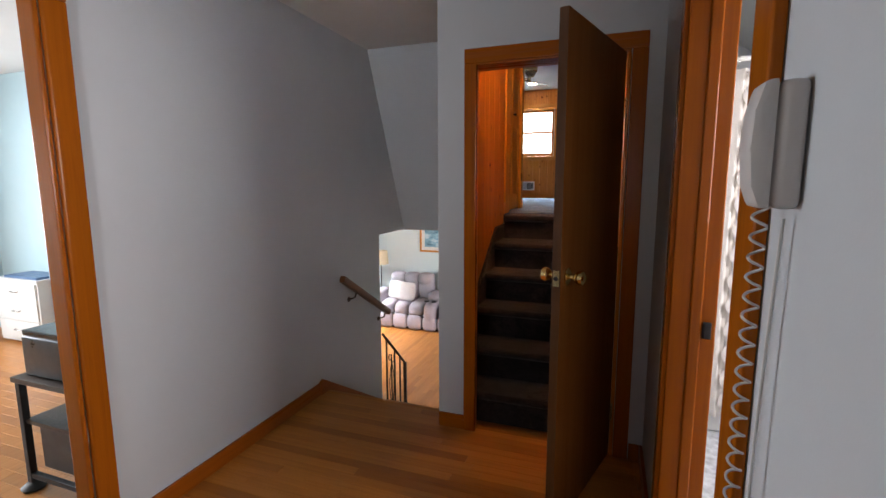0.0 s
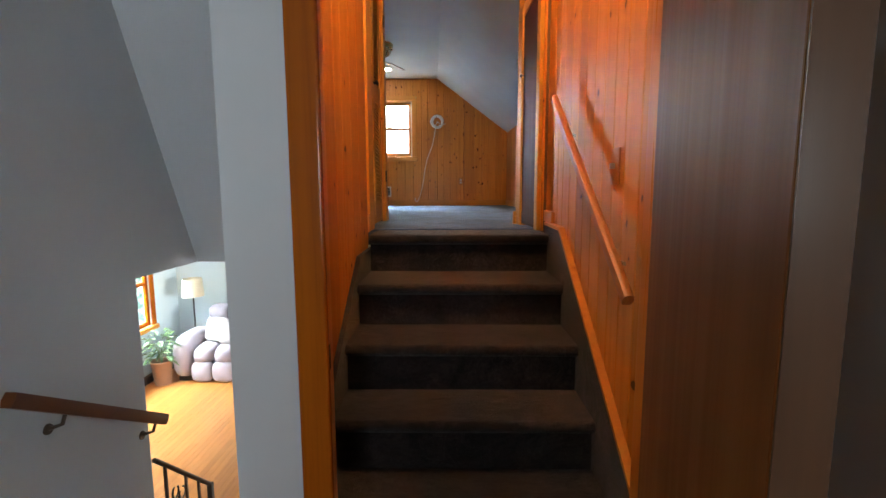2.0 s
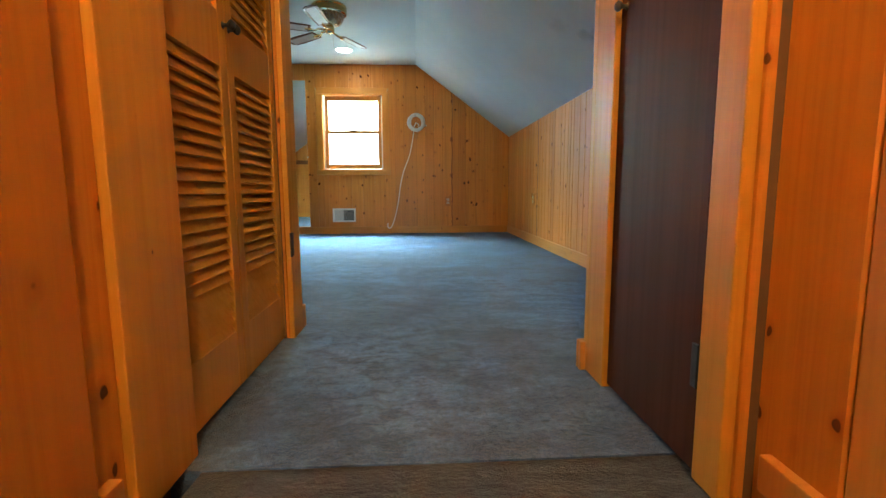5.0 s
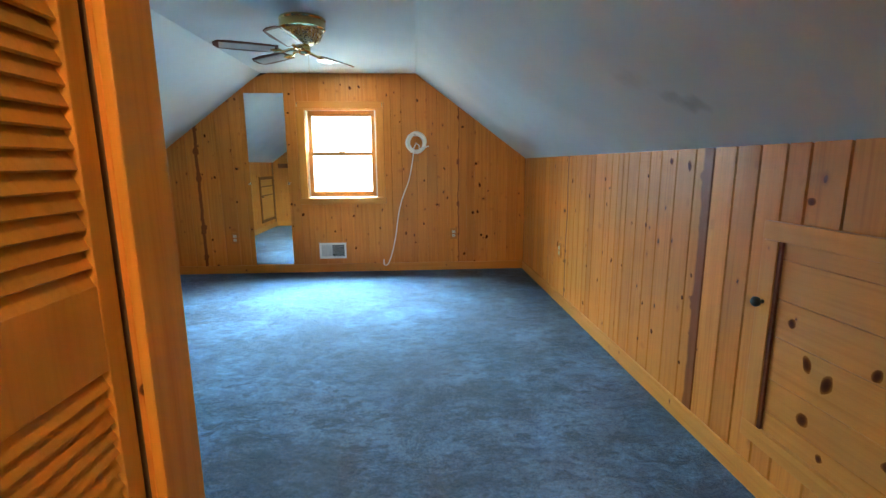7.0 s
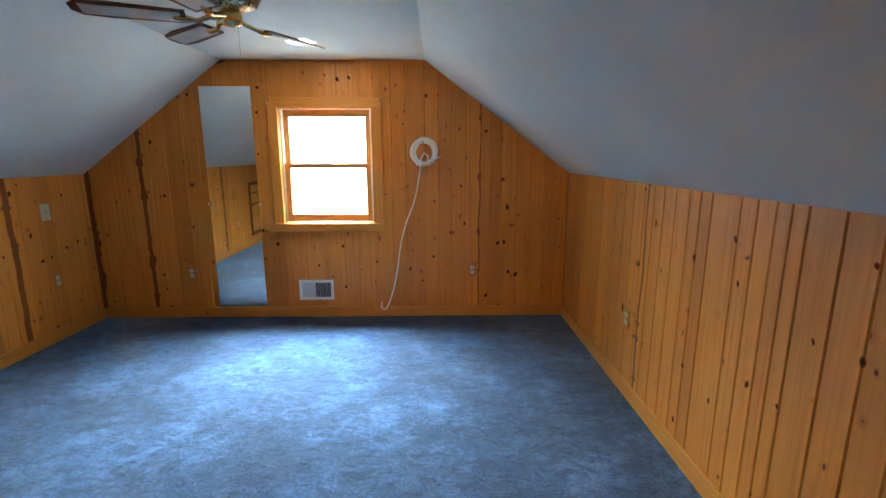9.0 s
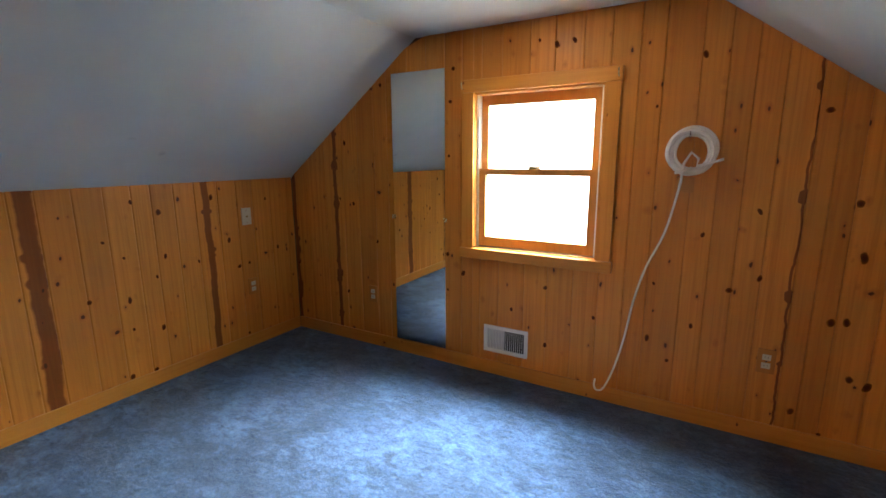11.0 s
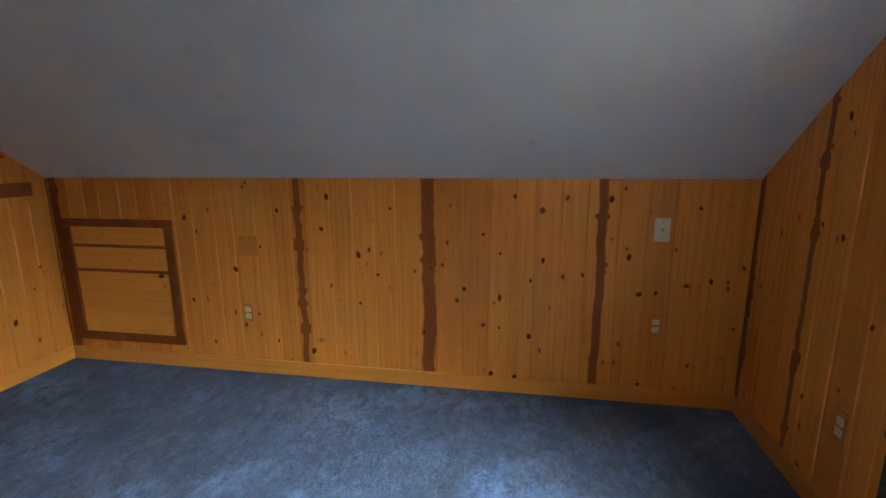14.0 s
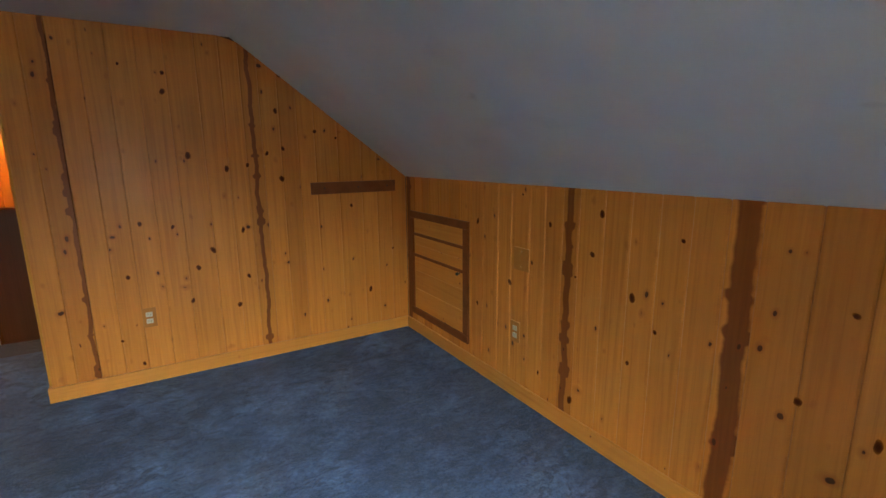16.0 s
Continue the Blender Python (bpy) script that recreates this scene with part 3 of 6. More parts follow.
def wall_vent():
    x0, x1, z0, z1 = -1.17, -0.892, 1.314, 1.480
    v = thing("wall_vent", (-1.03, YG, z0), "white metal wall register with thin louvers", "vent")
    y = YG
    part("frame", boxes((x0, x1, y - 0.012, y - 0.001, z0, z0 + 0.02), (x0, x1, y - 0.012, y - 0.001, z1 - 0.02, z1), (x0, x0 + 0.02, y - 0.012, y - 0.001, z0 + 0.0202, z1 - 0.0202), (x1 - 0.02, x1, y - 0.012, y - 0.001, z0 + 0.0202, z1 - 0.0202)), M_WHITE, v)
    part("backing", box(x0 + 0.0205, x1 - 0.0205, y - 0.003, y - 0.001, z0 + 0.0205, z1 - 0.0205), M_BLACK, v)
    part("damper", box(x0 + 0.021, (x0 + x1) / 2 - 0.005, y - 0.0062, y - 0.0035, z0 + 0.021, z1 - 0.021), paint("grey_enamel", (0.4, 0.41, 0.42), 0.4), v)
    nb = 9
    for i in range(nb):
        x = (x0 + x1) / 2 + 0.002 + (x1 - 0.024 - (x0 + x1) / 2) * i / nb
        part("slat", box(x, x + 0.0018, y - 0.006, y - 0.0035, z0 + 0.021, z1 - 0.021), M_WHITE, v)
    for i in range(11):
        x = x0 + 0.024 + 0.010 * i
        part("slat", box(x, x + 0.002, y - 0.010, y - 0.0065, z0 + 0.021, z1 - 0.021), M_WHITE, v)


wall_vent()


def cable_coil():
    c = thing("cable_coil", (-0.147, YG, 2.37), "coil of white cable hung on the pine wall", "cable")
    rnd = random.Random(5)
    for k in range(12):
        bm = bm_new()
        r = 0.074 + 0.0095 * (k % 3) + rnd.uniform(-0.004, 0.004)
        ox, oz = rnd.uniform(-0.007, 0.007), rnd.uniform(-0.008, 0.008)
        ph = rnd.uniform(0, 6.28)
        tube(bm, [(-0.137 + ox + r * math.cos(a) * (1 + 0.04 * math.sin(2 * a + ph)), YG - 0.035 - 0.011 * (k // 3) - 0.005 * math.sin(2 * a + ph), 2.5 + oz + r * 1.08 * math.sin(a)) for a in [2 * math.pi * i / 36 for i in range(36)]], 0.0062, 7, True)
        part("loop", bm, M_CORD, c, smooth=180)
    bm = bm_new()
    tube(bm, ((-0.165, YG - 0.075, 2.40), (-0.162, YG - 0.088, 2.45), (-0.135, YG - 0.09, 2.497), (-0.105, YG - 0.088, 2.47), (-0.11, YG - 0.085, 2.44), (-0.06, YG - 0.08, 2.45), (-0.01, YG - 0.07, 2.468)), 0.006, 7)
    part("cable_end", bm, M_CORD, c, smooth=180)
    bm = bm_new()
    tube(bm, ((-0.13, YG - 0.084, 2.43), (-0.16, YG - 0.09, 2.418), (-0.195, YG - 0.084, 2.405)), 0.006, 7)
    part("cable_tie", bm, M_CORD, c, smooth=180)
    bm = bm_new()
    tube(bm, ((-0.147, YG - 0.001, 2.567), (-0.147, YG - 0.085, 2.565), (-0.147, YG - 0.09, 2.588)), 0.004, 7)
    part("hook", bm, M_STEEL, c, "bright steel hook", 60)
    bm = bm_new()
    pts = []
    ctl = ((-0.165, 2.42, 0.075), (-0.175, 2.33, 0.05), (-0.22, 2.12, 0.016), (-0.29, 1.94, 0.016), (-0.335, 1.76, 0.016), (-0.365, 1.56, 0.017), (-0.405, 1.38, 0.022), (-0.45, 1.255, 0.024), (-0.485, 1.235, 0.026), (-0.50, 1.26, 0.026), (-0.495, 1.305, 0.026))
    for i in range(len(ctl) - 1):
        p0, p1, p2, p3 = ctl[max(0, i - 1)], ctl[i], ctl[i + 1], ctl[min(len(ctl) - 1, i + 2)]
        for s in range(4):
            t = s / 4
            q = [0.5 * (2 * b + (c2 - a) * t + (2 * a - 5 * b + 4 * c2 - d) * t * t + (3 * b - a - 3 * c2 + d) * t ** 3) for a, b, c2, d in zip(p0, p1, p2, p3)]
            pts.append((q[0], YG - q[2], q[1]))
    tube(bm, pts, 0.0055, 7)
    part("hanging_cable", bm, M_CORD, c, smooth=180)
    part("cable_plate", box(-0.185, -0.115, YG - 0.006, YG - 0.001, 2.315, 2.385, 0.002), M_WOODPLATE, c)


cable_coil()


def plate(kind, axis, face, out, a, z, mat, label, cat, w=0.07, h=0.115):
    """A wall plate on a wall across axis; outlet, switch or blank."""
    loc = (a, face, z - h / 2) if axis == "x" else (face, a, z - h / 2)
    t = thing(kind, loc, label, cat, "wall plates")

    def b(u0, u1, d0, d1, z0, z1, bev=0.0):
        lo_, hi_ = sorted((face + out * d0, face + out * d1))
        return box(a + u0, a + u1, lo_, hi_, z + z0, z + z1, bev) if axis == "x" else box(lo_, hi_, a + u0, a + u1, z + z0, z + z1, bev)
    part("cover", b(-w / 2, w / 2, 0.001, 0.007, -h / 2, h / 2, 0.002), mat, t)
    if kind == "outlet":
        for s in (-0.02, 0.02):
            f = part("socket", b(-0.017, 0.017, 0.0072, 0.0095, s - 0.014, s + 0.014, 0.002), M_IVORY, t, "pale socket face")
            for u in (-0.007, 0.005):
                part("slot", b(u, u + 0.002, 0.0096, 0.0099, s - 0.004, s + 0.005), M_BLACK, f)
    elif kind == "light_switch":
        part("toggle", b(-0.006, 0.006, 0.0072, 0.022, -0.008, 0.010, 0.002), M_WHITE, t, "pale toggle")
    elif kind == "cable_plate":
        part("jack", b(-0.006, 0.006, 0.0072, 0.016, -0.006, 0.006, 0.002), M_BRASS_OLD, t)
    for s in ((-0.04, 0.04) if kind != "outlet" else (0.0,)):
        part("screw", b(-0.003, 0.003, 0.0071, 0.0082, s - 0.003, s + 0.003), M_STEEL, t)
    return t


PL = M_WOODPLATE
plate("outlet", "x", YG, -1, -2.03, 1.545, PL, "wooden outlet plate with pale sockets", "outlet")
plate("outlet", "x", YG, -1, 0.245, 1.56, PL, "wooden outlet plate with pale sockets", "outlet")
plate("outlet", "y", XL, 1, 7.02, 1.547, PL, "wooden outlet plate with pale sockets", "outlet")
plate("outlet", "y", XL, 1, 9.29, 1.60, PL, "wooden outlet plate with pale sockets", "outlet")
plate("outlet", "y", XR, -1, 8.43, 1.60, PL, "wooden outlet plate with pale sockets", "outlet")
plate("outlet", "x", YB, 1, -1.076, 1.567, PL, "wooden outlet plate with pale sockets", "outlet")
plate("cable_plate", "y", XL, 1, 9.283, 2.093, M_IVORY, "ivory cable plate on the pine knee wall", "cover plate", 0.072, 0.115)
plate("blank_plate", "y", XL, 1, 7.057, 1.955, PL, "blank wooden cover plate on the pine wall", "cover plate", 0.12, 0.12)


def dark_board():
    t = thing("wall_strip", (-2.4, YB, 2.24), "dark wooden strip fixed level on the pine wall", "wooden strip")
    part("strip", box(-2.686, -2.07, YB + 0.001, YB + 0.016, 2.238, 2.318, 0.003), M_DARKTRIM, t)
    for x in (-2.62, -2.4, -2.16):
        bm = bm_new()
        lathe(bm, (x, YB + 0.016, 2.278), ((0.005, 0), (0.005, 0.002), (0, 0.003)), 8, (0, 1, 0))
        part("screw", bm, M_BLACK, t)


dark_board()


# access hatch in the left knee wall
def hatch_left():
    y0, y1, z0, z1 = 5.82, 6.578, 1.315, 2.096
    h = thing("access_hatch", (XL, 6.23, z0), "pine access hatch with dark trim in the knee wall", "hatch")
    X = XL
    for a, b, c, d in ((y0, y1, z1 - 0.05, z1), (y0, y1, z0, z0 + 0.05), (y0, y0 + 0.05, z0 + 0.0505, z1 - 0.0505), (y1 - 0.055, y1, z0 + 0.0505, z1 - 0.0505)):
        part("trim", box(X + 0.001, X + 0.018, a, b, c, d, 0.003), M_DARKTRIM, h, "dark brown trim")
    zs = (z0 + 0.0505, z0 + 0.20, z0 + 0.34, z0 + 0.46, z0 + 0.535, z0 + 0.615, z1 - 0.0505)
    for a, b in zip(zs, zs[1:]):
        part("panel_board", box(X + 0.001, X + 0.008, y0 + 0.0505, y1 - 0.0555, a + 0.001, b - 0.001, 0.003), M_PINE_H, h)
    for z in (z0 + 0.46, z0 + 0.545 + 0.07):
        part("moulding", box(X + 0.0082, X + 0.02, y0 + 0.051, y1 - 0.056, z - 0.010, z + 0.010, 0.004), M_DARKTRIM, h, "dark brown moulding")
    bm = bm_new()
    lathe(bm, (X + 0.0085, y1 - 0.1, z0 + 0.44), ((0.006, 0), (0.006, 0.012), (0.012, 0.018), (0.010, 0.026), (0, 0.028)), 12, (1, 0, 0))
    part("knob", bm, M_BLACK, h, "small black knob", 60)


hatch_left()


def hatch_right():
    y0, y1, z0, z1 = 5.56, 6.31, 1.35, 2.10
    h = thing("access_hatch", (XR, 5.85, z0), "planked pine access hatch with a black knob", "hatch")
    X = XR
    for a, b, c, d in ((y0, y1 - 0.035, z1 - 0.06, z1), (y0, y1 - 0.035, z0, z0 + 0.06), (y1 - 0.1, y1 - 0.037, z0 + 0.0605, z1 - 0.0605), (y0, y0 + 0.06, z0 + 0.0605, z1 - 0.0605)):
        part("trim", box(X - 0.020, X - 0.001, a, b, c, d, 0.003), M_PINE_TRIM if d - c > 0.1 else M_PINE_H, h)
    # solid dark strip: the gap's shade is put in as colour
    part("reveal", box(X - 0.016, X - 0.002, y1 - 0.114, y1 - 0.1005, z0 + 0.0605, z1 - 0.0605), M_DARKTRIM, h, "dark strip standing for the shaded gap beside the panel")
    zs = [z0 + 0.0605 + f * (z1 - z0 - 0.121) for f in (0.0, 0.11, 0.29, 0.52, 0.715, 0.915, 1.0)]
    for a, b in zip(zs, zs[1:]):
        part("panel_board", box(X - 0.009, X - 0.001, y0 + 0.0605, y1 - 0.1145, a + 0.001, b - 0.001, 0.003), M_PINE_H, h)
    bm = bm_new()
    lathe(bm, (X - 0.0205, y1 - 0.068, 1.838), ((0.007, 0), (0.006, 0.010), (0.016, 0.018), (0.017, 0.028), (0.010, 0.036), (0, 0.037)), 16, (-1, 0, 0))
    part("knob", bm, M_BLACK, h, "black round knob", 60)


hatch_right()


# ---- ceiling fan ----
def ceiling_fan():
    cx, cy = -0.83, 7.97
    f = thing("ceiling_fan", (cx, cy, CZ), "polished brass ceiling fan with pale cane blades", "ceiling fan")
    bm = bm_new()
    lathe(bm, (cx, cy, CZ), ((0.0, -0.001), (0.138, -0.001), (0.143, -0.010), (0.137, -0.020), (0.141, -0.027), (0.138, -0.062), (0.122, -0.070)), 40)
    part("canopy", bm, M_BRASS, f, "", 40)
    bm = bm_new()
    lathe(bm, (cx, cy, CZ), ((0.0, -0.0705), (0.122, -0.0705), (0.119, -0.082), (0.092, -0.135), (0.058, -0.15), (0.0, -0.15)), 40)
    part("motor_housing", bm, M_BRASS_OLD, f, "brass motor housing with vents", 40)
    for i in range(28):
        a = 2 * math.pi * i / 28
        c, s = math.cos(a), math.sin(a)
        bm = bm_new()
        tube(bm, ((cx + 0.1185 * c, cy + 0.1185 * s, CZ - 0.086), (cx + 0.097 * c, cy + 0.097 * s, CZ - 0.128)), 0.003, 5)
        part("vent_rib", bm, M_STEEL, f)
    bm = bm_new()
    lathe(bm, (cx, cy, CZ), ((0.0, -0.151), (0.032, -0.151), (0.040, -0.162), (0.040, -0.190), (0.030, -0.206), (0.012, -0.212), (0, -0.212)), 28)
    part("switch_cup", bm, M_BRASS, f, "", 40)
    m_blade = paint("pale_blade", (0.5, 0.47, 0.42), 0.45, 0.12, 12, 200, 0.1)
    for ang in (64, 141, 200, 264):
        a = radians(ang)
        rot = Matrix.Translation((cx, cy, CZ - 0.19)) @ Matrix.Rotation(a, 4, "Z") @ Matrix.Rotation(radians(11), 4, "X")
        bm = bm_new()
        pts = [(0.155, -0.048), (0.40, -0.058), (0.49, -0.05), (0.517, -0.02), (0.517, 0.02), (0.49, 0.05), (0.40, 0.058), (0.155, 0.048)]
        lo_ = [bm.verts.new((x, y, -0.003)) for x, y in pts]
        hi_ = [bm.verts.new((x, y, 0.003)) for x, y in pts]
        bm.faces.new(list(reversed(lo_)))
        bm.faces.new(hi_)
        for i in range(8):
            bm.faces.new((lo_[i], lo_[(i + 1) % 8], hi_[(i + 1) % 8], hi_[i]))
        bm.transform(rot)
        bl = part("blade", bm, M_RAIL, f, "dark-edged fan blade")
        bm = bm_new()
        quadbox(bm, 0.175, 0.485, -0.036, 0.036, -0.0048, -0.0032)
        bm.transform(rot)
        part("cane_insert", bm, m_blade, bl, "pale woven cane insert")
        bm = bm_new()
        tube(bm, ((0.04, 0, 0.005), (0.08, 0.012, 0.0), (0.12, -0.008, -0.008), (0.16, 0.0, -0.008), (0.20, 0.0, -0.008)), (0.008, 0.010, 0.008, 0.016, 0.005), 8)
        bm.transform(rot)
        part("blade_iron", bm, M_BRASS, bl, "curled brass blade iron", 60)
    bm = bm_new()
    tube(bm, ((cx + 0.03, cy - 0.02, CZ - 0.20), (cx + 0.03, cy - 0.02, CZ - 0.32)), 0.0012, 5)
    part("pull_chain", bm, M_BRASS_OLD, f)


ceiling_fan()


def recessed_light():
    c = (-0.89, 9.14, CZ)
    r = thing("recessed_light", c, "round recessed ceiling light, switched on", "ceiling light")
    bm = bm_new()
    lathe(bm, c, ((0.075, -0.004), (0.095, -0.006), (0.098, -0.001)), 32)
    part("trim_ring", bm, M_WHITE, r)
    bm = bm_new()
    lathe(bm, c, ((0.0, -0.003), (0.0748, -0.003), (0.0748, -0.001), (0, -0.001)), 32)
    part("diffuser", bm, glow("led_diffuser", (1.0, 0.93, 0.84), 60.0), r)


recessed_light()


# ---- stair carpet, skirts, rail ----
RISE = (FL - 0.004) / 6
TREAD = (3.23, 3.45, 3.69, 3.93, 4.20, 4.53)   # risers


def stair():
    s = thing("staircase", (0.1, 3.9, 0), "carpeted stair rising to the attic", "stairs")
    s["kind"] = "structure"
    for i, y in enumerate(TREAD):
        z0, z1 = i * RISE, (i + 1) * RISE
        y1 = TREAD[i + 1] if i < 5 else 4.858
        nose = 0.035
        n = 10
        poly = [(y1, z0 - (0.0 if i else 0.05)), (y, z0 - (0.0 if i else 0.05)), (y + 0.004, z1 - 0.055)]
        for k in range(n + 1):
            a = -math.pi / 2 + math.pi * k / n
            poly.append((y - nose + 0.022 - 0.022 * math.cos(a) * 1.0, z1 - 0.024 + 0.024 * math.sin(a)))
        poly.append((y1, z1))
        part("step", prism(poly, "x", SLS + 0.024, SR - 0.025), M_CARPET_STAIR, s, "carpeted step with a rounded nosing", 50)


stair()


def skirt(name, x0, x1, up, cap, mat):
    """The board beside the steps, with or without a cap."""
    poly = [(3.24, -0.02), (3.24, 0.475 + up), (4.27, 1.206 + up), (4.62, 1.21 + up), (4.62, 1.0), (3.6, 0.1), (3.4, -0.02)]
    struct(name, prism(poly, "x", x0, x1), mat, "board beside the carpeted stair")
    if cap:
        bm = prism([(3.24, 0.4755 + up), (4.27, 1.2065 + up), (4.60, 1.2105 + up), (4.60, 1.226 + up), (4.265, 1.222 + up), (3.24, 0.493 + up)], "x", x0 - 0.006, x1)
        struct(cap, bm, M_PINE_OR, "orange pine cap on the stair skirt")


skirt("skirt_stair_left", SLS + 0.002, SLS + 0.023, -0.12, "", M_CARPET_STAIR)
skirt("skirt_stair_right", SR - 0.024, SR - 0.002, 0.0, "trim_stair_right", M_CARPET_STAIR)
struct("trim_landing_block_right", box(SR - 0.02, SR - 0.001, 4.47, 4.66, FL + 0.056, FL + 0.115, 0.003), M_PINE_TRIM, "pine base block")
struct("trim_landing_block_left", box(SLS - 0.06, SLS + 0.004, 4.6055, 4.645, FL + 0.001, FL + 0.10, 0.003), M_PINE_TRIM, "pine base block")


def stair_handrail():
    h = thing("handrail", (SR, 3.9, 1.1), "orange varnished wooden handrail beside the attic stair", "handrail")
    a, b = Vector((0.543, 3.325, 1.10)), Vector((0.543, 4.275, 1.80))
    d = (b - a).normalized()
    up = Vector((1, 0, 0)).cross(d)
    bm = bm_new()
    prof = [(-0.015, -0.018), (-0.009, -0.022), (0.009, -0.022), (0.015, -0.018), (0.019, 0.0), (0.015, 0.017), (0.006, 0.022), (-0.006, 0.022), (-0.015, 0.017), (-0.019, 0.0)]
    rings = [[bm.verts.new(p + Vector((u * 0.85, 0, 0)) + up * v * 0.85) for u, v in prof] for p in (a, b)]
    for i in range(10):
        bm.faces.new((rings[0][i], rings[0][(i + 1) % 10], rings[1][(i + 1) % 10], rings[1][i]))
    bm.faces.new(rings[0])
    bm.faces.new(rings[1])
    bmesh.ops.recalc_face_normals(bm, faces=bm.faces)
    part("rail", bm, M_RAIL_OR, h, "", 40)
    for t in (0.2, 0.85):
        p = a + (b - a) * t
        bm = bm_new()
        tube(bm, (p - up * 0.02, p + Vector((0.02, 0, -0.06)), p + Vector((0.069, 0, -0.075))), 0.006, 8)
        bm2 = part("bracket", bm, M_BRASS_OLD, h, "small brass rail bracket", 60)
        bm = bm_new()
        lathe(bm, p + Vector((0.069, 0, -0.075)), ((0.022, -0.006), (0.022, 0.0), (0, 0.0005)), 14, (1, 0, 0))
        part("rosette", bm, M_BRASS_OLD, bm2)


stair_handrail()
plate("light_switch", "y", SR, -1, 3.625, 1.466, PL, "wooden switch plate with a pale toggle", "light switch")
plate("blank_plate", "y", SLS, 1, 3.70, 1.51, PL, "wooden cover plate on the stair wall", "cover plate", 0.075, 0.14)


# an assumed bulb over the stair, out of view above, added for warm light
def assumed_stair_lamp():
    c = (0.08, 3.55, 2.95)
    t = thing("assumed_stair_lamp", (c[0], c[1], roof(c[0] - 0.24)), "assumed warm bulb in a porcelain holder over the stair, unseen", "ceiling light")
    zt = roof(c[0] - 0.24)
    bm = bm_new()
    lathe(bm, (c[0], c[1], zt - 0.005), ((0.0, -0.06), (0.022, -0.06), (0.03, -0.03), (0.055, -0.012), (0.055, 0.02)), 20)
    part("holder", bm, M_WHITE, t, "", 40)
    bm = bm_new()
    lathe(bm, (c[0], c[1], zt - 0.066), ((0.0, -0.105), (0.018, -0.10), (0.03, -0.075), (0.028, -0.05), (0.015, -0.02), (0.013, 0.0), (0, 0)), 20)
    part("bulb", bm, glow("warm_bulb", (1.0, 0.61, 0.30), 1150.0), t, "", 60)


assumed_stair_lamp()


# ---- closet with louvered folding doors ----
def louvered_leaf(y0, y1, knob_y):
    x = SL - 0.012
    leaf = thing("louvered_door", (x, (y0 + y1) / 2, FL + 0.01), "pine louvered folding closet door, shut", "closet door", "louvered closet doors")
    z0, z1, st = FL + 0.012, 2.84, 0.042
    xa, xb = x - 0.028, x
    for a, b in ((y0, y0 + st), (y1 - st, y1)):
        part("stile", box(xa, xb, a, b, z0, z1, 0.003), M_LOUVER, leaf)
    for a, b in ((z0, z0 + 0.15), (1.985, 2.115), (z1 - 0.09, z1)):
        part("rail", box(xa + 0.001, xb - 0.001, y0 + st + 0.0004, y1 - st - 0.0004, a, b, 0.002), M_LOUVER, leaf)
    for a, b in ((z0 + 0.15, 1.985), (2.115, z1 - 0.09)):
        n = int((b - a) / 0.0265)
        for i in range(n):
            z = a + (i + 0.5) * (b - a) / n
            bm = bm_new()
            quadbox(bm, -0.0185, 0.0185, y0 + st + 0.0006, y1 - st - 0.0006, -0.0032, 0.0032)
            bm.transform(Matrix.Translation(((xa + xb) / 2, 0, z)) @ Matrix.Rotation(radians(63), 4, "Y"))
            part("slat", bm, M_LOUVER, leaf)
    bm = bm_new()
    lathe(bm, (xb, knob_y, 2.09), ((0.009, 0), (0.005, 0.004), (0.0048, 0.012), (0.0115, 0.018), (0.0125, 0.023), (0.007, 0.029), (0, 0.030)), 16, (1, 0, 0))
    part("knob", bm, M_BLACK, leaf, "black round knob", 60)


louvered_leaf(4.858, 5.194, 5.18)
louvered_leaf(5.198, 5.572, 5.214)
for name, a, b, c, d in (("trim_closet_near", 4.66, 4.852, FL + 0.001, 2.93), ("trim_closet_far", 5.578, 5.70, FL + 0.001, 2.93)):
    struct(name, box(SL + 0.001, SL + 0.018, a, b, c, d, 0.003), M_PINE_GOLD, "orange pine closet casing")
struct("trim_closet_top", box(SL + 0.001, SL + 0.018, 4.8525, 5.5775, 2.85, 2.93, 0.003), M_PINE_GOLD, "orange pine closet head casing")
for z in (1.505, 2.6):
    t = thing("closet_hinge", (SL + 0.018, 5.574, z - 0.04), "dark door hinge on the closet casing", "hinge", "closet hinges")
    part("leaf", box(SL + 0.0185, SL + 0.0215, 5.579, 5.606, z - 0.04, z + 0.04, 0.001), M_BLACK, t)
    bm = bm_new()
    tube(bm, ((SL + 0.021, 5.574, z - 0.042), (SL + 0.021, 5.574, z + 0.042)), 0.005, 8)
    part("pin", bm, M_BLACK, t)


# ---- brown door on the landing ----
def landing_door():
    d = thing("door_2", (SRL, 4.9, FL), "dark brown flush closet door, shut, with a black knob", "door")
    X = SRL - 0.02
    slab = part("slab", box(X, X + 0.031, 4.727, 5.105, FL + 0.012, 2.47, 0.002), M_DOOR, d)
    bm = bm_new()
    lathe(bm, (X, 5.075, 2.108), ((0.009, 0), (0.005, 0.004), (0.0048, 0.012), (0.0115, 0.018), (0.0125, 0.023), (0.007, 0.029), (0, 0.030)), 16, (-1, 0, 0))
    part("knob", bm, M_BLACK, slab, "black round knob", 60)
    for z in (1.376, 2.3):
        part("hinge", box(X - 0.004, X + 0.006, 4.726, 4.744, z - 0.04, z + 0.04, 0.002), M_BLACK, d, "dark hinge")


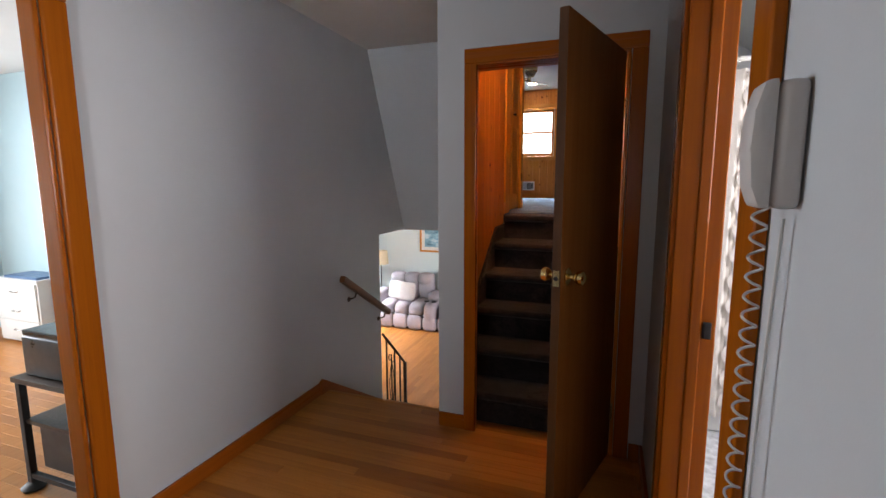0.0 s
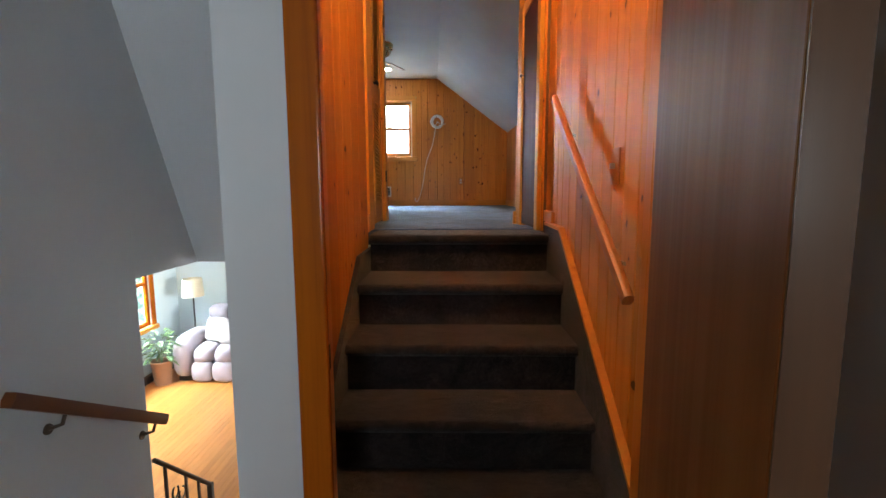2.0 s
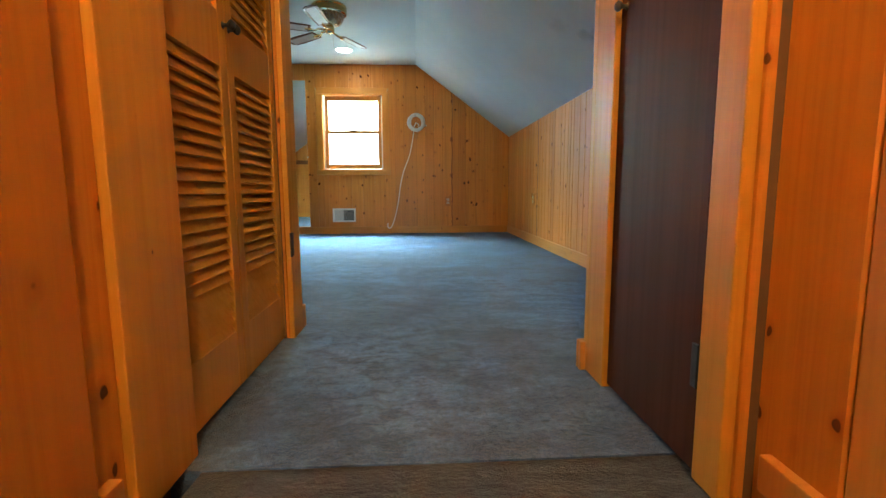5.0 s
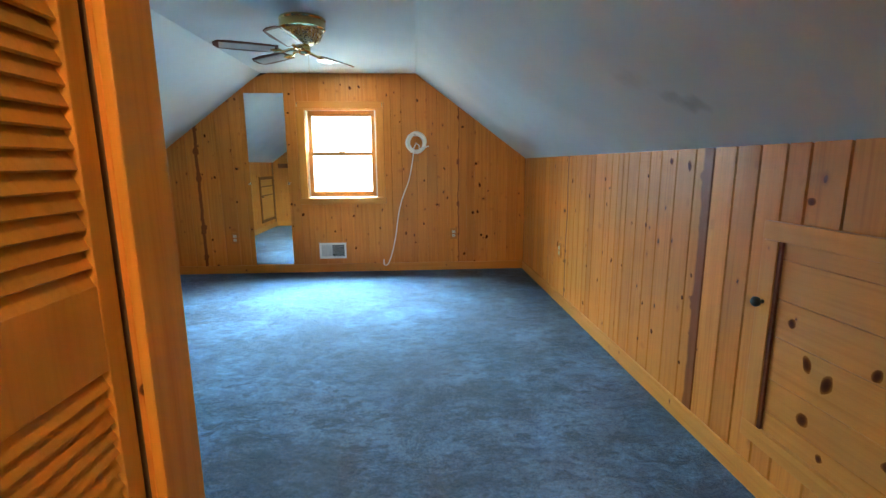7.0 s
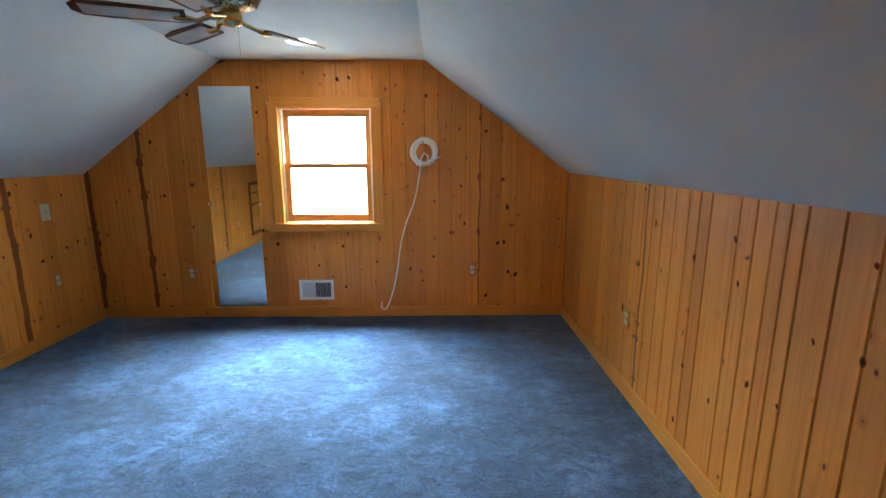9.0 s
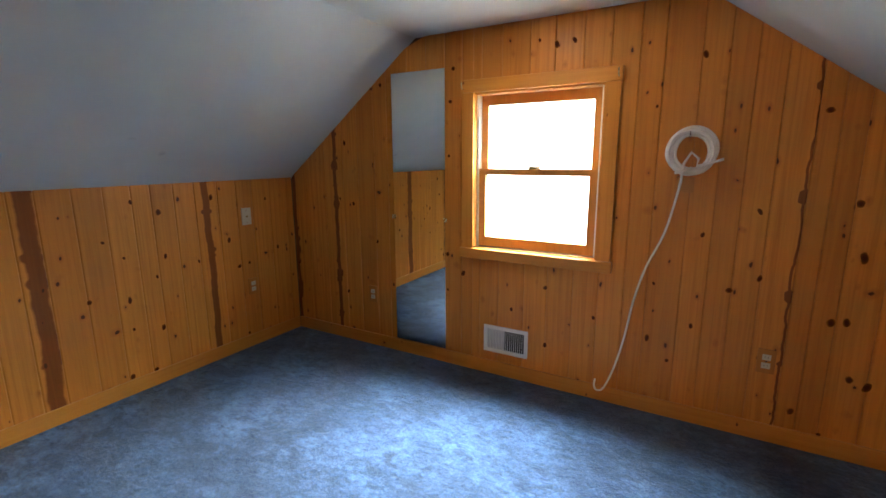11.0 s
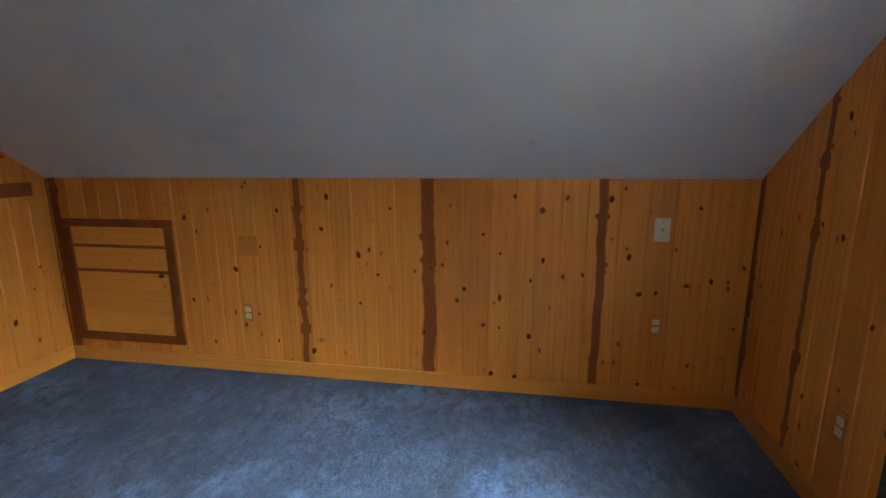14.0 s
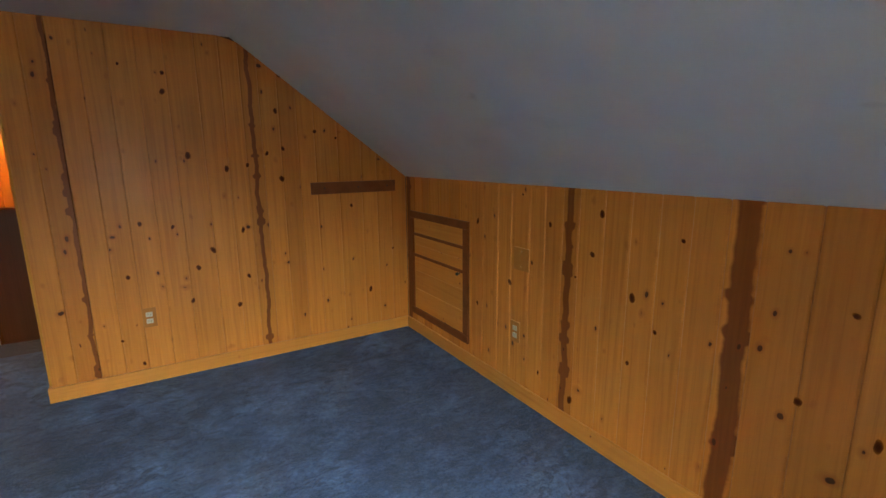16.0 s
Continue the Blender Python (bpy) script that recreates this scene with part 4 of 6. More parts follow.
landing_door()
struct("trim_door_far", box(SRL - 0.032, SRL - 0.001, 5.110, 5.222, FL + 0.001, 2.55, 0.003), M_PINE_GOLD, "orange pine casing")
struct("trim_door_near", box(SRL - 0.024, SRL - 0.001, 4.65, 4.722, FL + 0.001, 2.55, 0.003), M_PINE_GOLD, "orange pine casing")
struct("trim_door_top", box(SRL - 0.024, SRL - 0.001, 4.7225, 5.1095, 2.476, 2.55, 0.003), M_PINE_GOLD, "orange pine head casing")
struct("trim_alcove_corner", box(SRL - 0.032, SRL + 0.03, 5.2225, YBR + 0.0005, FL + 0.001, 2.95, 0.001), M_PINE_GOLD, "orange pine corner board")

# ---- hall below ----
HC = 2.46                     # hall ceiling
HX0, HX1, HY = -1.33, 0.70, 3.114
struct("floor_hall", boxes((-1.45, 0.9, -1.9, 3.26, -0.2, -0.012), (-0.40, 0.9, 3.262, 3.30, -0.2, -0.012)), M_SUB, "oak strip hall floor")
struct("wall_hall_left", boxes((HX0 - 0.07, HX0, 1.75, 3.2998, -0.3, HC + 0.1), (HX0 - 0.12, HX0, 3.3, 4.123, -0.3, HC + 0.1), (HX0 - 0.12, HX0, 4.1232, 4.75, 1.008, HC + 0.1), (HX0 - 0.12, HX0, -1.9, 0.95, -0.2, HC + 0.1), (HX0 - 0.12, HX0, 0.9502, 1.7498, 2.05, HC + 0.1), (HX0 - 0.12, HX0, 3.27, 4.123, -1.25, -0.301)), M_HALL, "grey painted hall wall")
struct("wall_hall_door", boxes((-0.42, -0.22, HY, HY + 0.066, -0.2, 3.3), (-0.42, -0.27, HY + 0.0662, HY + 0.12, -0.2, 3.3), (0.555, 0.9, HY, HY + 0.12, -0.2, 3.3), (-0.2198, 0.5548, HY, HY + 0.12, 2.057, 3.3), (-1.45, -0.42, HY + 0.5, HY + 0.6, HC + 0.1, 3.3)), M_HALL, "grey painted wall round the attic door")
struct("wall_stairwell", boxes((-0.4985, -0.4905, 3.3602, 4.58, -1.25, HC + 0.1), (-0.4985, -0.4905, 4.5802, 5.2, -1.25, 0.95), (-0.44, -0.42, 3.2342, 3.36, -1.25, HC + 0.1)), M_HALL, "grey painted stairwell wall")
struct("wall_hall_right", boxes((HX1, HX1 + 0.12, 2.365, HY - 0.0002, -0.2, HC + 0.1), (HX1, HX1 + 0.12, -1.9, 1.54, -0.2, HC + 0.1), (HX1, HX1 + 0.12, 1.5402, 2.3648, 2.05, HC + 0.1)), M_HALL, "grey painted hall wall with the bathroom door")
# unseen wall, added to close the hall around the fill lamp
struct("wall_kitchen", boxes((-1.45, -0.8, -2.0, -1.902, -0.2, HC + 0.1), (0.4, 0.9, -2.0, -1.902, -0.2, HC + 0.1), (-0.7998, 0.3998, -2.0, -1.902, -0.2, 1.1), (-0.7998, 0.3998, -2.0, -1.902, 2.1, HC + 0.1)), M_HALL, "unseen grey wall closing the hall behind, with an opening")
struct("ceiling_hall", boxes((-1.45, 0.9, -2.0, HY, HC, HC + 0.08), (-1.45, -0.404, HY + 0.0002, 4.0, HC, HC + 0.08)), M_CEIL, "white painted hall ceiling")
# sloped ceiling over the stair that goes down
struct("ceiling_stairwell", prism([(4.0, HC), (4.63, 1.008), (4.75, 1.008), (4.12, HC + 0.08), (4.0, HC + 0.08)], "x", -1.33, -0.4987), M_HALL, "sloped painted ceiling over the lower stair")


def board_floor(parent, axis, u0, u1, v0, v1, z, mat, width=0.057, seed=1, length=(0.6, 1.6), limit=None):
    """Strip flooring: boards run along axis."""
    rnd = random.Random(seed)
    v = v0
    while v < v1 - 0.004:
        w = min(width, v1 - v)
        u = u0 - rnd.uniform(0, 0.9)
        while u < u1:
            ln = rnd.uniform(*length)
            a, b = max(u, u0), min(u + ln, u1)
            u += ln
            if b - a < 0.03:
                continue
            bm = bm_new()
            e = 0.0012
            x0, x1, y0, y1 = (a, b, v, v + w) if axis == "x" else (v, v + w, a, b)
            lo_ = [bm.verts.new(p) for p in ((x0 + 0.0003, y0 + 0.0003, z - 0.010), (x1 - 0.0003, y0 + 0.0003, z - 0.010), (x1 - 0.0003, y1 - 0.0003, z - 0.010), (x0 + 0.0003, y1 - 0.0003, z - 0.010))]
            md = [bm.verts.new((q.co.x, q.co.y, z - e)) for q in lo_]
            hi_ = [bm.verts.new(p) for p in ((x0 + e, y0 + e, z), (x1 - e, y0 + e, z), (x1 - e, y1 - e, z), (x0 + e, y1 - e, z))]
            for A, B in ((lo_, md), (md, hi_)):
                for i in range(4):
                    bm.faces.new((A[i], A[(i + 1) % 4], B[(i + 1) % 4], B[i]))
            bm.faces.new(hi_)
            part("floor_board", bm, mat, parent)
        v += w


# nosing at the top of the lower stair
struct("trim_stair_nosing", box(HX0 + 0.002, -0.406, 3.262, 3.30, -0.028, 0.0, 0.008), M_OAK_X, "oak nosing at the head of the stair")


# boards over the attic door, facing the stair
wall_over_door = struct("wall_stair_end", boxes((SLS, SR, HY + 0.1205, HY + 0.124, 2.06, 3.3)), M_SUB, "orange varnished pine over the attic door")


def baseboard_h(name, x0, x1, y0, y1, mat, z0=0.0, h=0.085):
    return struct(name, box(x0, x1, y0, y1, z0, z0 + h, 0.004), mat, "orange stained wooden baseboard")


baseboard_h("baseboard_hall_left", HX0 + 0.001, HX0 + 0.016, 1.84, 3.20, M_BASE_Y)
baseboard_h("baseboard_hall_door", -0.418, -0.266, HY - 0.016, HY - 0.001, M_CASING_X)
baseboard_h("baseboard_hall_door_right", 0.632, HX1 - 0.017, HY - 0.016, HY - 0.001, M_CASING_X)
baseboard_h("baseboard_hall_right", HX1 - 0.016, HX1 - 0.001, 2.442, HY - 0.001, M_BASE_Y)
baseboard_h("baseboard_hall_near", HX1 - 0.016, HX1 - 0.001, 0.2, 1.443, M_BASE_Y)
# stringer that follows the lower stair from the baseboard's end
struct("trim_stringer", prism([(3.2005, 0.0), (3.2005, 0.086), (3.235, 0.1), (3.275, 0.075), (4.12, -0.46), (4.12, -0.66), (3.30, -0.05), (3.26, 0.0)], "x", HX0 + 0.001, HX0 + 0.022), M_BASE_Y, "stained stringer beside the lower stair")


def lower_stair():
    s = thing("lower_stair", (-0.9, 3.9, -1.2), "oak stair leading down to the living room", "stairs")
    s["kind"] = "structure"
    for i in range(6):
        z = -0.2 * (i + 1)
        y0 = 3.30 + 0.24 * i
        part("step", box(HX0 + 0.023, -0.54, y0 - 0.03, y0 + 0.25, z - 0.03, z, 0.006) if i < 5 else box(HX0 + 0.023, -0.54, y0 - 0.05, y0, z - 0.05, z - 0.012), M_OAK_X, s)
        part("riser", box(HX0 + 0.023, -0.54, y0 - 0.04, y0 - 0.031, z, z + 0.17), M_CASING_X, s)


lower_stair()


def casing_side(name, x0, x1, y0, y1, z0, z1, mat=None):
    return struct(name, box(x0, x1, y0, y1, z0, z1, 0.006, 3), mat or M_CASING, "orange varnished door casing")


# attic door casing and jambs
casing_side("trim_attic_left", -0.264, -0.196, HY - 0.02, HY - 0.001, 0.001, 2.05)
casing_side("trim_attic_right", 0.557, 0.628, HY - 0.02, HY - 0.001, 0.001, 2.05)
casing_side("trim_attic_top", -0.264, 0.628, HY - 0.021, HY - 0.001, 2.0505, 2.125, M_CASING_X)
casing_side("trim_attic_jamb_left", -0.2195, -0.206, HY - 0.012, HY + 0.066, 0.001, 2.04, M_JAMB)
casing_side("trim_attic_jamb_right", 0.537, 0.5545, HY - 0.012, HY + 0.13, 0.001, 2.04, M_JAMB)
casing_side("trim_attic_jamb_top", -0.2195, 0.5545, HY - 0.012, HY + 0.13, 2.0405, 2.0565, M_CASING_X)
# strike plate
struct("trim_strike", box(-0.2058, -0.2045, HY + 0.008, HY + 0.035, 0.98, 1.04), M_BRASS, "brass strike plate")
# bathroom door casing
casing_side("trim_bath_far", HX1 - 0.02, HX1 - 0.001, 2.365, 2.44, 0.001, 2.05)
casing_side("trim_bath_near", HX1 - 0.02, HX1 - 0.001, 1.445, 1.54, 0.001, 2.05)
casing_side("trim_bath_top", HX1 - 0.021, HX1 - 0.001, 1.445, 2.44, 2.0505, 2.12, M_BASE_Y)
casing_side("trim_bath_jamb_far", HX1 - 0.008, HX1 + 0.13, 2.346, 2.3645, 0.001, 2.049)
casing_side("trim_bath_jamb_near", HX1 - 0.008, HX1 + 0.13, 1.5405, 1.558, 0.001, 2.049)
casing_side("trim_bath_stop", HX1 + 0.05, HX1 + 0.085, 2.333, 2.3455, 0.001, 2.049)
# bedroom door casing
casing_side("trim_bedroom_far", HX0 + 0.001, HX0 + 0.02, 1.752, 1.832, 0.001, 2.05)
casing_side("trim_bedroom_jamb", HX0 - 0.075, HX0 + 0.006, 1.731, 1.7495, 0.001, 2.049)
casing_side("trim_bedroom_top", HX0 + 0.001, HX0 + 0.021, 0.87, 1.832, 2.0505, 2.12, M_BASE_Y)
casing_side("trim_bedroom_near", HX0 + 0.001, HX0 + 0.02, 0.87, 0.95, 0.001, 2.05)


def strike():
    t = thing("strike_plate", (HX1 + 0.1, 2.34, 0.92), "dark metal strike plate on the bathroom jamb", "strike plate")
    part("lip", box(HX1 + 0.09, HX1 + 0.115, 2.330, 2.3455, 0.92, 0.975, 0.004), M_BLACK, t)


strike()


def knob_pair(door, base, n, u, mat):
    """Two knobs, on both faces; base on the door's middle plane, n its normal."""
    for s in (1, -1):
        bm = bm_new()
        lathe(bm, base + n * s * 0.0178, ((0.0, 0.0), (0.033, 0.0), (0.033, 0.004), (0.024, 0.010), (0.011, 0.014), (0.010, 0.026), (0.018, 0.034), (0.026, 0.044), (0.0285, 0.054), (0.026, 0.063), (0.018, 0.067), (0.016, 0.0685), (0.0, 0.0655)), 28, n * s)
        part("door_knob", bm, mat, door, "polished brass door knob", 40)


def attic_door():
    hinge = Vector((0.533, HY - 0.016, 0))
    d = Vector((-0.29, -0.957, 0)).normalized()
    n = Vector((d.y, -d.x, 0))
    w, th = 0.715, 0.035
    t = thing("door_1", (0.42, 2.77, 0), "brown stained flush door standing open into the hall", "door")
    rot = Matrix(((d.x, n.x, 0, hinge.x + n.x * 0.0175), (d.y, n.y, 0, hinge.y + n.y * 0.0175), (0, 0, 1, 0), (0, 0, 0, 1)))
    bm = box(0.004, w - 0.003, -th / 2, th / 2, 0.012, 2.036, 0.002)
    bm.transform(rot)
    slab = part("slab", bm, M_DOOR_HALL, t)
    bm = boxes((w - 0.0029, w, -th / 2 + 0.001, th / 2 - 0.001, 0.013, 2.035))
    bm.transform(rot)
    part("edge_band", bm, M_DOOR_EDGE, slab, "lighter bare door edge")
    c = rot @ Vector((w - 0.065, 0, 1.072))
    nn = (rot.to_3x3() @ Vector((0, 1, 0))).normalized()
    knob_pair(slab, c, nn, d, M_BRASS)
    bm = boxes((w + 0.0002, w + 0.0016, -0.0125, 0.0125, 1.042, 1.102))
    bm.transform(rot)
    lp = part("latch_plate", bm, M_BRASS_OLD, t, "dull brass latch plate")
    bm = bm_new()
    lathe(bm, rot @ Vector((w + 0.0016, 0, 1.072)), ((0.0085, 0), (0.0085, 0.004), (0.0, 0.0042)), 16, d)
    part("latch_bolt", bm, M_BLACK, lp)
    for z in (0.25, 1.78):
        bm = bm_new()
        tube(bm, (hinge + Vector((0.006, -0.004, z - 0.045)), hinge + Vector((0.006, -0.004, z + 0.045))), 0.006, 8)
        part("hinge", bm, M_BRASS_OLD, t)


attic_door()


def lower_handrail():
    h = thing("handrail", (HX0, 3.8, 0.5), "dark wooden handrail on iron brackets", "handrail")
    a, b = Vector((-1.255, 3.42, 0.77)), Vector((-1.255, 4.125, 0.345))
    d = (b - a).normalized()
    up = Vector((1, 0, 0)).cross(d) * -1
    bm = bm_new()
    prof = [(-0.018, -0.024), (0.018, -0.024), (0.022, 0.0), (0.016, 0.022), (-0.016, 0.022), (-0.022, 0.0)]
    rings = [[bm.verts.new(p + Vector((u, 0, 0)) + up * v) for u, v in prof] for p in (a, b)]
    for i in range(6):
        bm.faces.new((rings[0][i], rings[0][(i + 1) % 6], rings[1][(i + 1) % 6], rings[1][i]))
    bm.faces.new(rings[0])
    bm.faces.new(rings[1])
    bmesh.ops.recalc_face_normals(bm, faces=bm.faces)
    part("rail", bm, M_RAIL, h, "", 40)
    for t in (0.28, 0.93):
        p = a + (b - a) * t
        bm = bm_new()
        tube(bm, (p - up * 0.02, p + Vector((-0.02, 0, -0.06)), p + Vector((-0.06, 0, -0.075)), p + Vector((-0.073, 0, -0.075))), (0.006, 0.007, 0.007, 0.012), 8)
        br = part("bracket", bm, M_IRON, h, "dark cast bracket", 60)
        bm = bm_new()
        lathe(bm, p + Vector((-0.0745, 0, -0.08)), ((0.02, 0.0), (0.018, 0.006), (0, 0.008)), 12, (1, 0, 0))
        part("rosette", bm, M_IRON, br)


lower_handrail()


# ---- wall telephone ----
# white plastic greyed in the colour for the shade on that wall
M_PHONE = paint("shaded_white_plastic", (0.52, 0.50, 0.49), 0.4, 0.04, 8, 300, 0.03)


def wall_phone():
    X = HX1
    t = thing("wall_telephone", (X, 1.37, 1.385), "white wall telephone with a hanging coiled cord", "telephone")
    part("base", box(X - 0.032, X - 0.001, 1.334, 1.42, 1.392, 1.545, 0.012, 3), M_PHONE, t, "", 50)
    bm = prism([(X - 0.032, 1.392), (X - 0.046, 1.394), (X - 0.055, 1.42), (X - 0.059, 1.465), (X - 0.057, 1.51), (X - 0.049, 1.543), (X - 0.032, 1.548)], "y", 1.336, 1.39, 0.010)
    part("handset", bm, M_PHONE, t, "white curved handset", 50)
    bm = bm_new()
    pts = []
    for i in range(640):
        s = i / 639
        a = s * 2 * math.pi * 40
        z = 1.392 - s * 1.1
        sway = 0.02 * math.sin(s * 3.0)
        pts.append((X - 0.026 + 0.009 * math.cos(a), 1.395 + sway + 0.009 * math.sin(a), z))
    tube(bm, pts, 0.002, 5)
    part("coiled_cord", bm, M_PHONE, t, "white coiled cord", 180)
    bm = bm_new()
    tube(bm, [(X - 0.012 - 0.006 * math.sin(s * 3), 1.355 + 0.012 * math.sin(s * 5), 1.38 - 1.15 * s) for s in [i / 20 for i in range(21)]], 0.0022, 5)
    part("wall_cord", bm, M_PHONE, t, "", 180)


wall_phone()


# ---- bathroom ----
struct("floor_bath", boxes((0.82, 2.4, 1.1, 4.4, -0.2, -0.003)), paint("patterned_floor_tile", (0.62, 0.64, 0.66), 0.35, 0.3, 26, 150, 0.1), "white and grey patterned bathroom floor")
struct("wall_bath", boxes((2.4, 2.5, 1.0, 1.85, -0.2, HC + 0.1), (2.4, 2.5, 2.75, 4.5, -0.2, HC + 0.1), (2.4, 2.5, 1.8502, 2.7498, -0.2, 1.2), (2.4, 2.5, 1.8502, 2.7498, 2.1, HC + 0.1), (0.82, 2.4, 1.0, 1.1, -0.2, HC + 0.1), (0.896, 2.4, 4.3, 4.4, -0.2, HC + 0.1), (0.896, 0.91, HY + 0.13, 4.3, -0.2, HC + 0.1)), M_BATH, "white bathroom walls")
struct("ceiling_bath", boxes((0.8205, 2.45, 1.05, 4.4, HC, HC + 0.08)), M_CEIL, "white bathroom ceiling")


def bath_tub():
    t = thing("bathtub", (1.65, 3.9, 0), "white bathtub behind a shower curtain", "bathtub")
    bm = bm_new()
    x0, x1, y0, y1 = 0.93, 2.395, 3.56, 4.29
    outer = box(x0, x1, y0, y1, 0.0, 0.44, 0.02, 3)
    part("shell", outer, M_WHITE, t, "", 40)
    bm = boxes((x0 + 0.005, x1 - 0.005, y0 - 0.012, y0 + 0.06, 0.441, 0.466))
    part("rim", bevelled(bm, 0.006), M_WHITE, t)


bath_tub()


def shower_curtain():
    t = thing("shower_curtain", (1.5, 3.5, 2.05), "white ruffled shower curtain on a rod", "shower curtain")
    bm = bm_new()
    tube(bm, ((0.912, 3.49, 2.05), (2.398, 3.49, 2.05)), 0.0125, 12)
    rod = part("rod", bm, M_WHITE, t, "white curtain rod", 60)
    xs = np.linspace(0.95, 1.95, 240)
    zs = np.linspace(0.13, 2.0, 26)
    bm = bm_new()
    grid = []
    for z in zs:
        row = []
        for x in xs:
            amp = 0.022 + 0.010 * math.sin(x * 7)
            y = 3.50 + amp * math.sin(x * 52 + 0.8 * math.sin(z * 2.0) + 2.2 * math.sin(x * 5)) + 0.004 * math.sin(x * 190 + z * 30)
            row.append(bm.verts.new((x, y, z)))
        grid.append(row)
    for i in range(len(zs) - 1):
        for j in range(len(xs) - 1):
            bm.faces.new((grid[i][j], grid[i][j + 1], grid[i + 1][j + 1], grid[i + 1][j]))
    m_cloth = paint("white_curtain_cloth", (0.78, 0.73, 0.68), 0.85, 0.05, 18, 350, 0.3)
    cl = part("cloth", bm, m_cloth, t, "white cloth with ruffled folds", 180)
    so = cl.modifiers.new("thick", "SOLIDIFY")
    so.thickness = 0.0015
    for i, x in enumerate(np.arange(0.97, 1.95, 0.09)):
        for k in (0, 1):
            bm = bm_new()
            tube(bm, [(x + 0.012 * k, 3.49 + 0.021 * math.cos(a), 2.042 + 0.026 * math.sin(a)) for a in [2 * math.pi * j / 16 for j in range(16)]], 0.0018, 5, True)
            part("ring", bm, M_STEEL, t, "", 180)
    # flounces sewn on in two bands
    for x0 in (1.13, 1.36, 1.62):
        bm = bm_new()
        rows = []
        for z in np.linspace(0.2, 1.98, 90):
            w = 0.022 + 0.012 * math.sin(z * 46 + x0 * 9)
            rows.append([bm.verts.new((x0 + dx, 3.463 - 0.012 * math.sin(z * 46 + dx * 60), z)) for dx in (-w, 0, w)])
        for a, b in zip(rows, rows[1:]):
            for k in (0, 1):
                bm.faces.new((a[k], a[k + 1], b[k + 1], b[k]))
        fl = part("flounce", bm, m_cloth, t, "wavy sewn ruffle", 180)
        so = fl.modifiers.new("thick", "SOLIDIFY")
        so.thickness = 0.0015


shower_curtain()

# ---- bedroom seen through the open doorway ----
struct("floor_bedroom", boxes((-5.3, -1.4502, 0.2, 3.6, -0.2, -0.012)), M_SUB, "oak strip bedroom floor")
# the opening in the end wall is added to hold that fill lamp
struct("wall_bedroom", boxes((-5.3, -1.452, 3.5, 3.6, -0.2, HC + 0.1), (-5.4, -5.3, 0.2, 1.0, -0.2, HC + 0.1), (-5.4, -5.3, 2.2, 3.6, -0.2, HC + 0.1), (-5.4, -5.3, 1.0002, 2.1998, -0.2, 0.85), (-5.4, -5.3, 1.0002, 2.1998, 1.95, HC + 0.1), (-5.3, -1.452, 0.1, 0.198, -0.2, HC + 0.1)), M_BLUE, "blue-grey bedroom walls")
struct("ceiling_bedroom", boxes((-5.4, -1.451, 0.1, 3.6, HC, HC + 0.08)), M_CEIL, "white bedroom ceiling")
struct("baseboard_bedroom", box(-5.29, -1.47, 3.484, 3.499, 0, 0.085, 0.004), M_CASING_X, "stained baseboard")


def dresser():
    t = thing("dresser", (-4.5, 3.33, 0), "white painted chest of drawers", "dresser")
    x0, x1, y0, y1, h = -4.80, -4.2, 3.19, 3.48, 0.60
    part("body", box(x0, x1, y0, y1, 0.02, h - 0.021, 0.004), M_WHITE, t)
    part("top", box(x0 - 0.01, x1 + 0.01, y0 - 0.012, y1, h - 0.02, h, 0.004), M_WHITE, t)
    for i in range(3):
        z = 0.05 + i * 0.176
        dr = part("drawer", box(x0 + 0.02, x1 - 0.02, y0 - 0.014, y0 - 0.001, z, z + 0.166, 0.004), M_WHITE, t)
        xm = (x0 + x1) / 2
        bm = bm_new()
        tube(bm, ((xm - 0.05, y0 - 0.0145, z + 0.09), (xm - 0.045, y0 - 0.034, z + 0.085), (xm + 0.045, y0 - 0.034, z + 0.085), (xm + 0.05, y0 - 0.0145, z + 0.09)), 0.005, 8)
        part("pull", bm, M_STEEL, dr, "", 60)
    b = thing("book", (-4.46, 3.32, h), "flat blue book on the white dresser", "book")
    part("cover", box(-4.70, -4.24, 3.21, 3.44, h + 0.001, h + 0.022, 0.003), paint("blue_cover", (0.07, 0.13, 0.24), 0.4), b)


dresser()


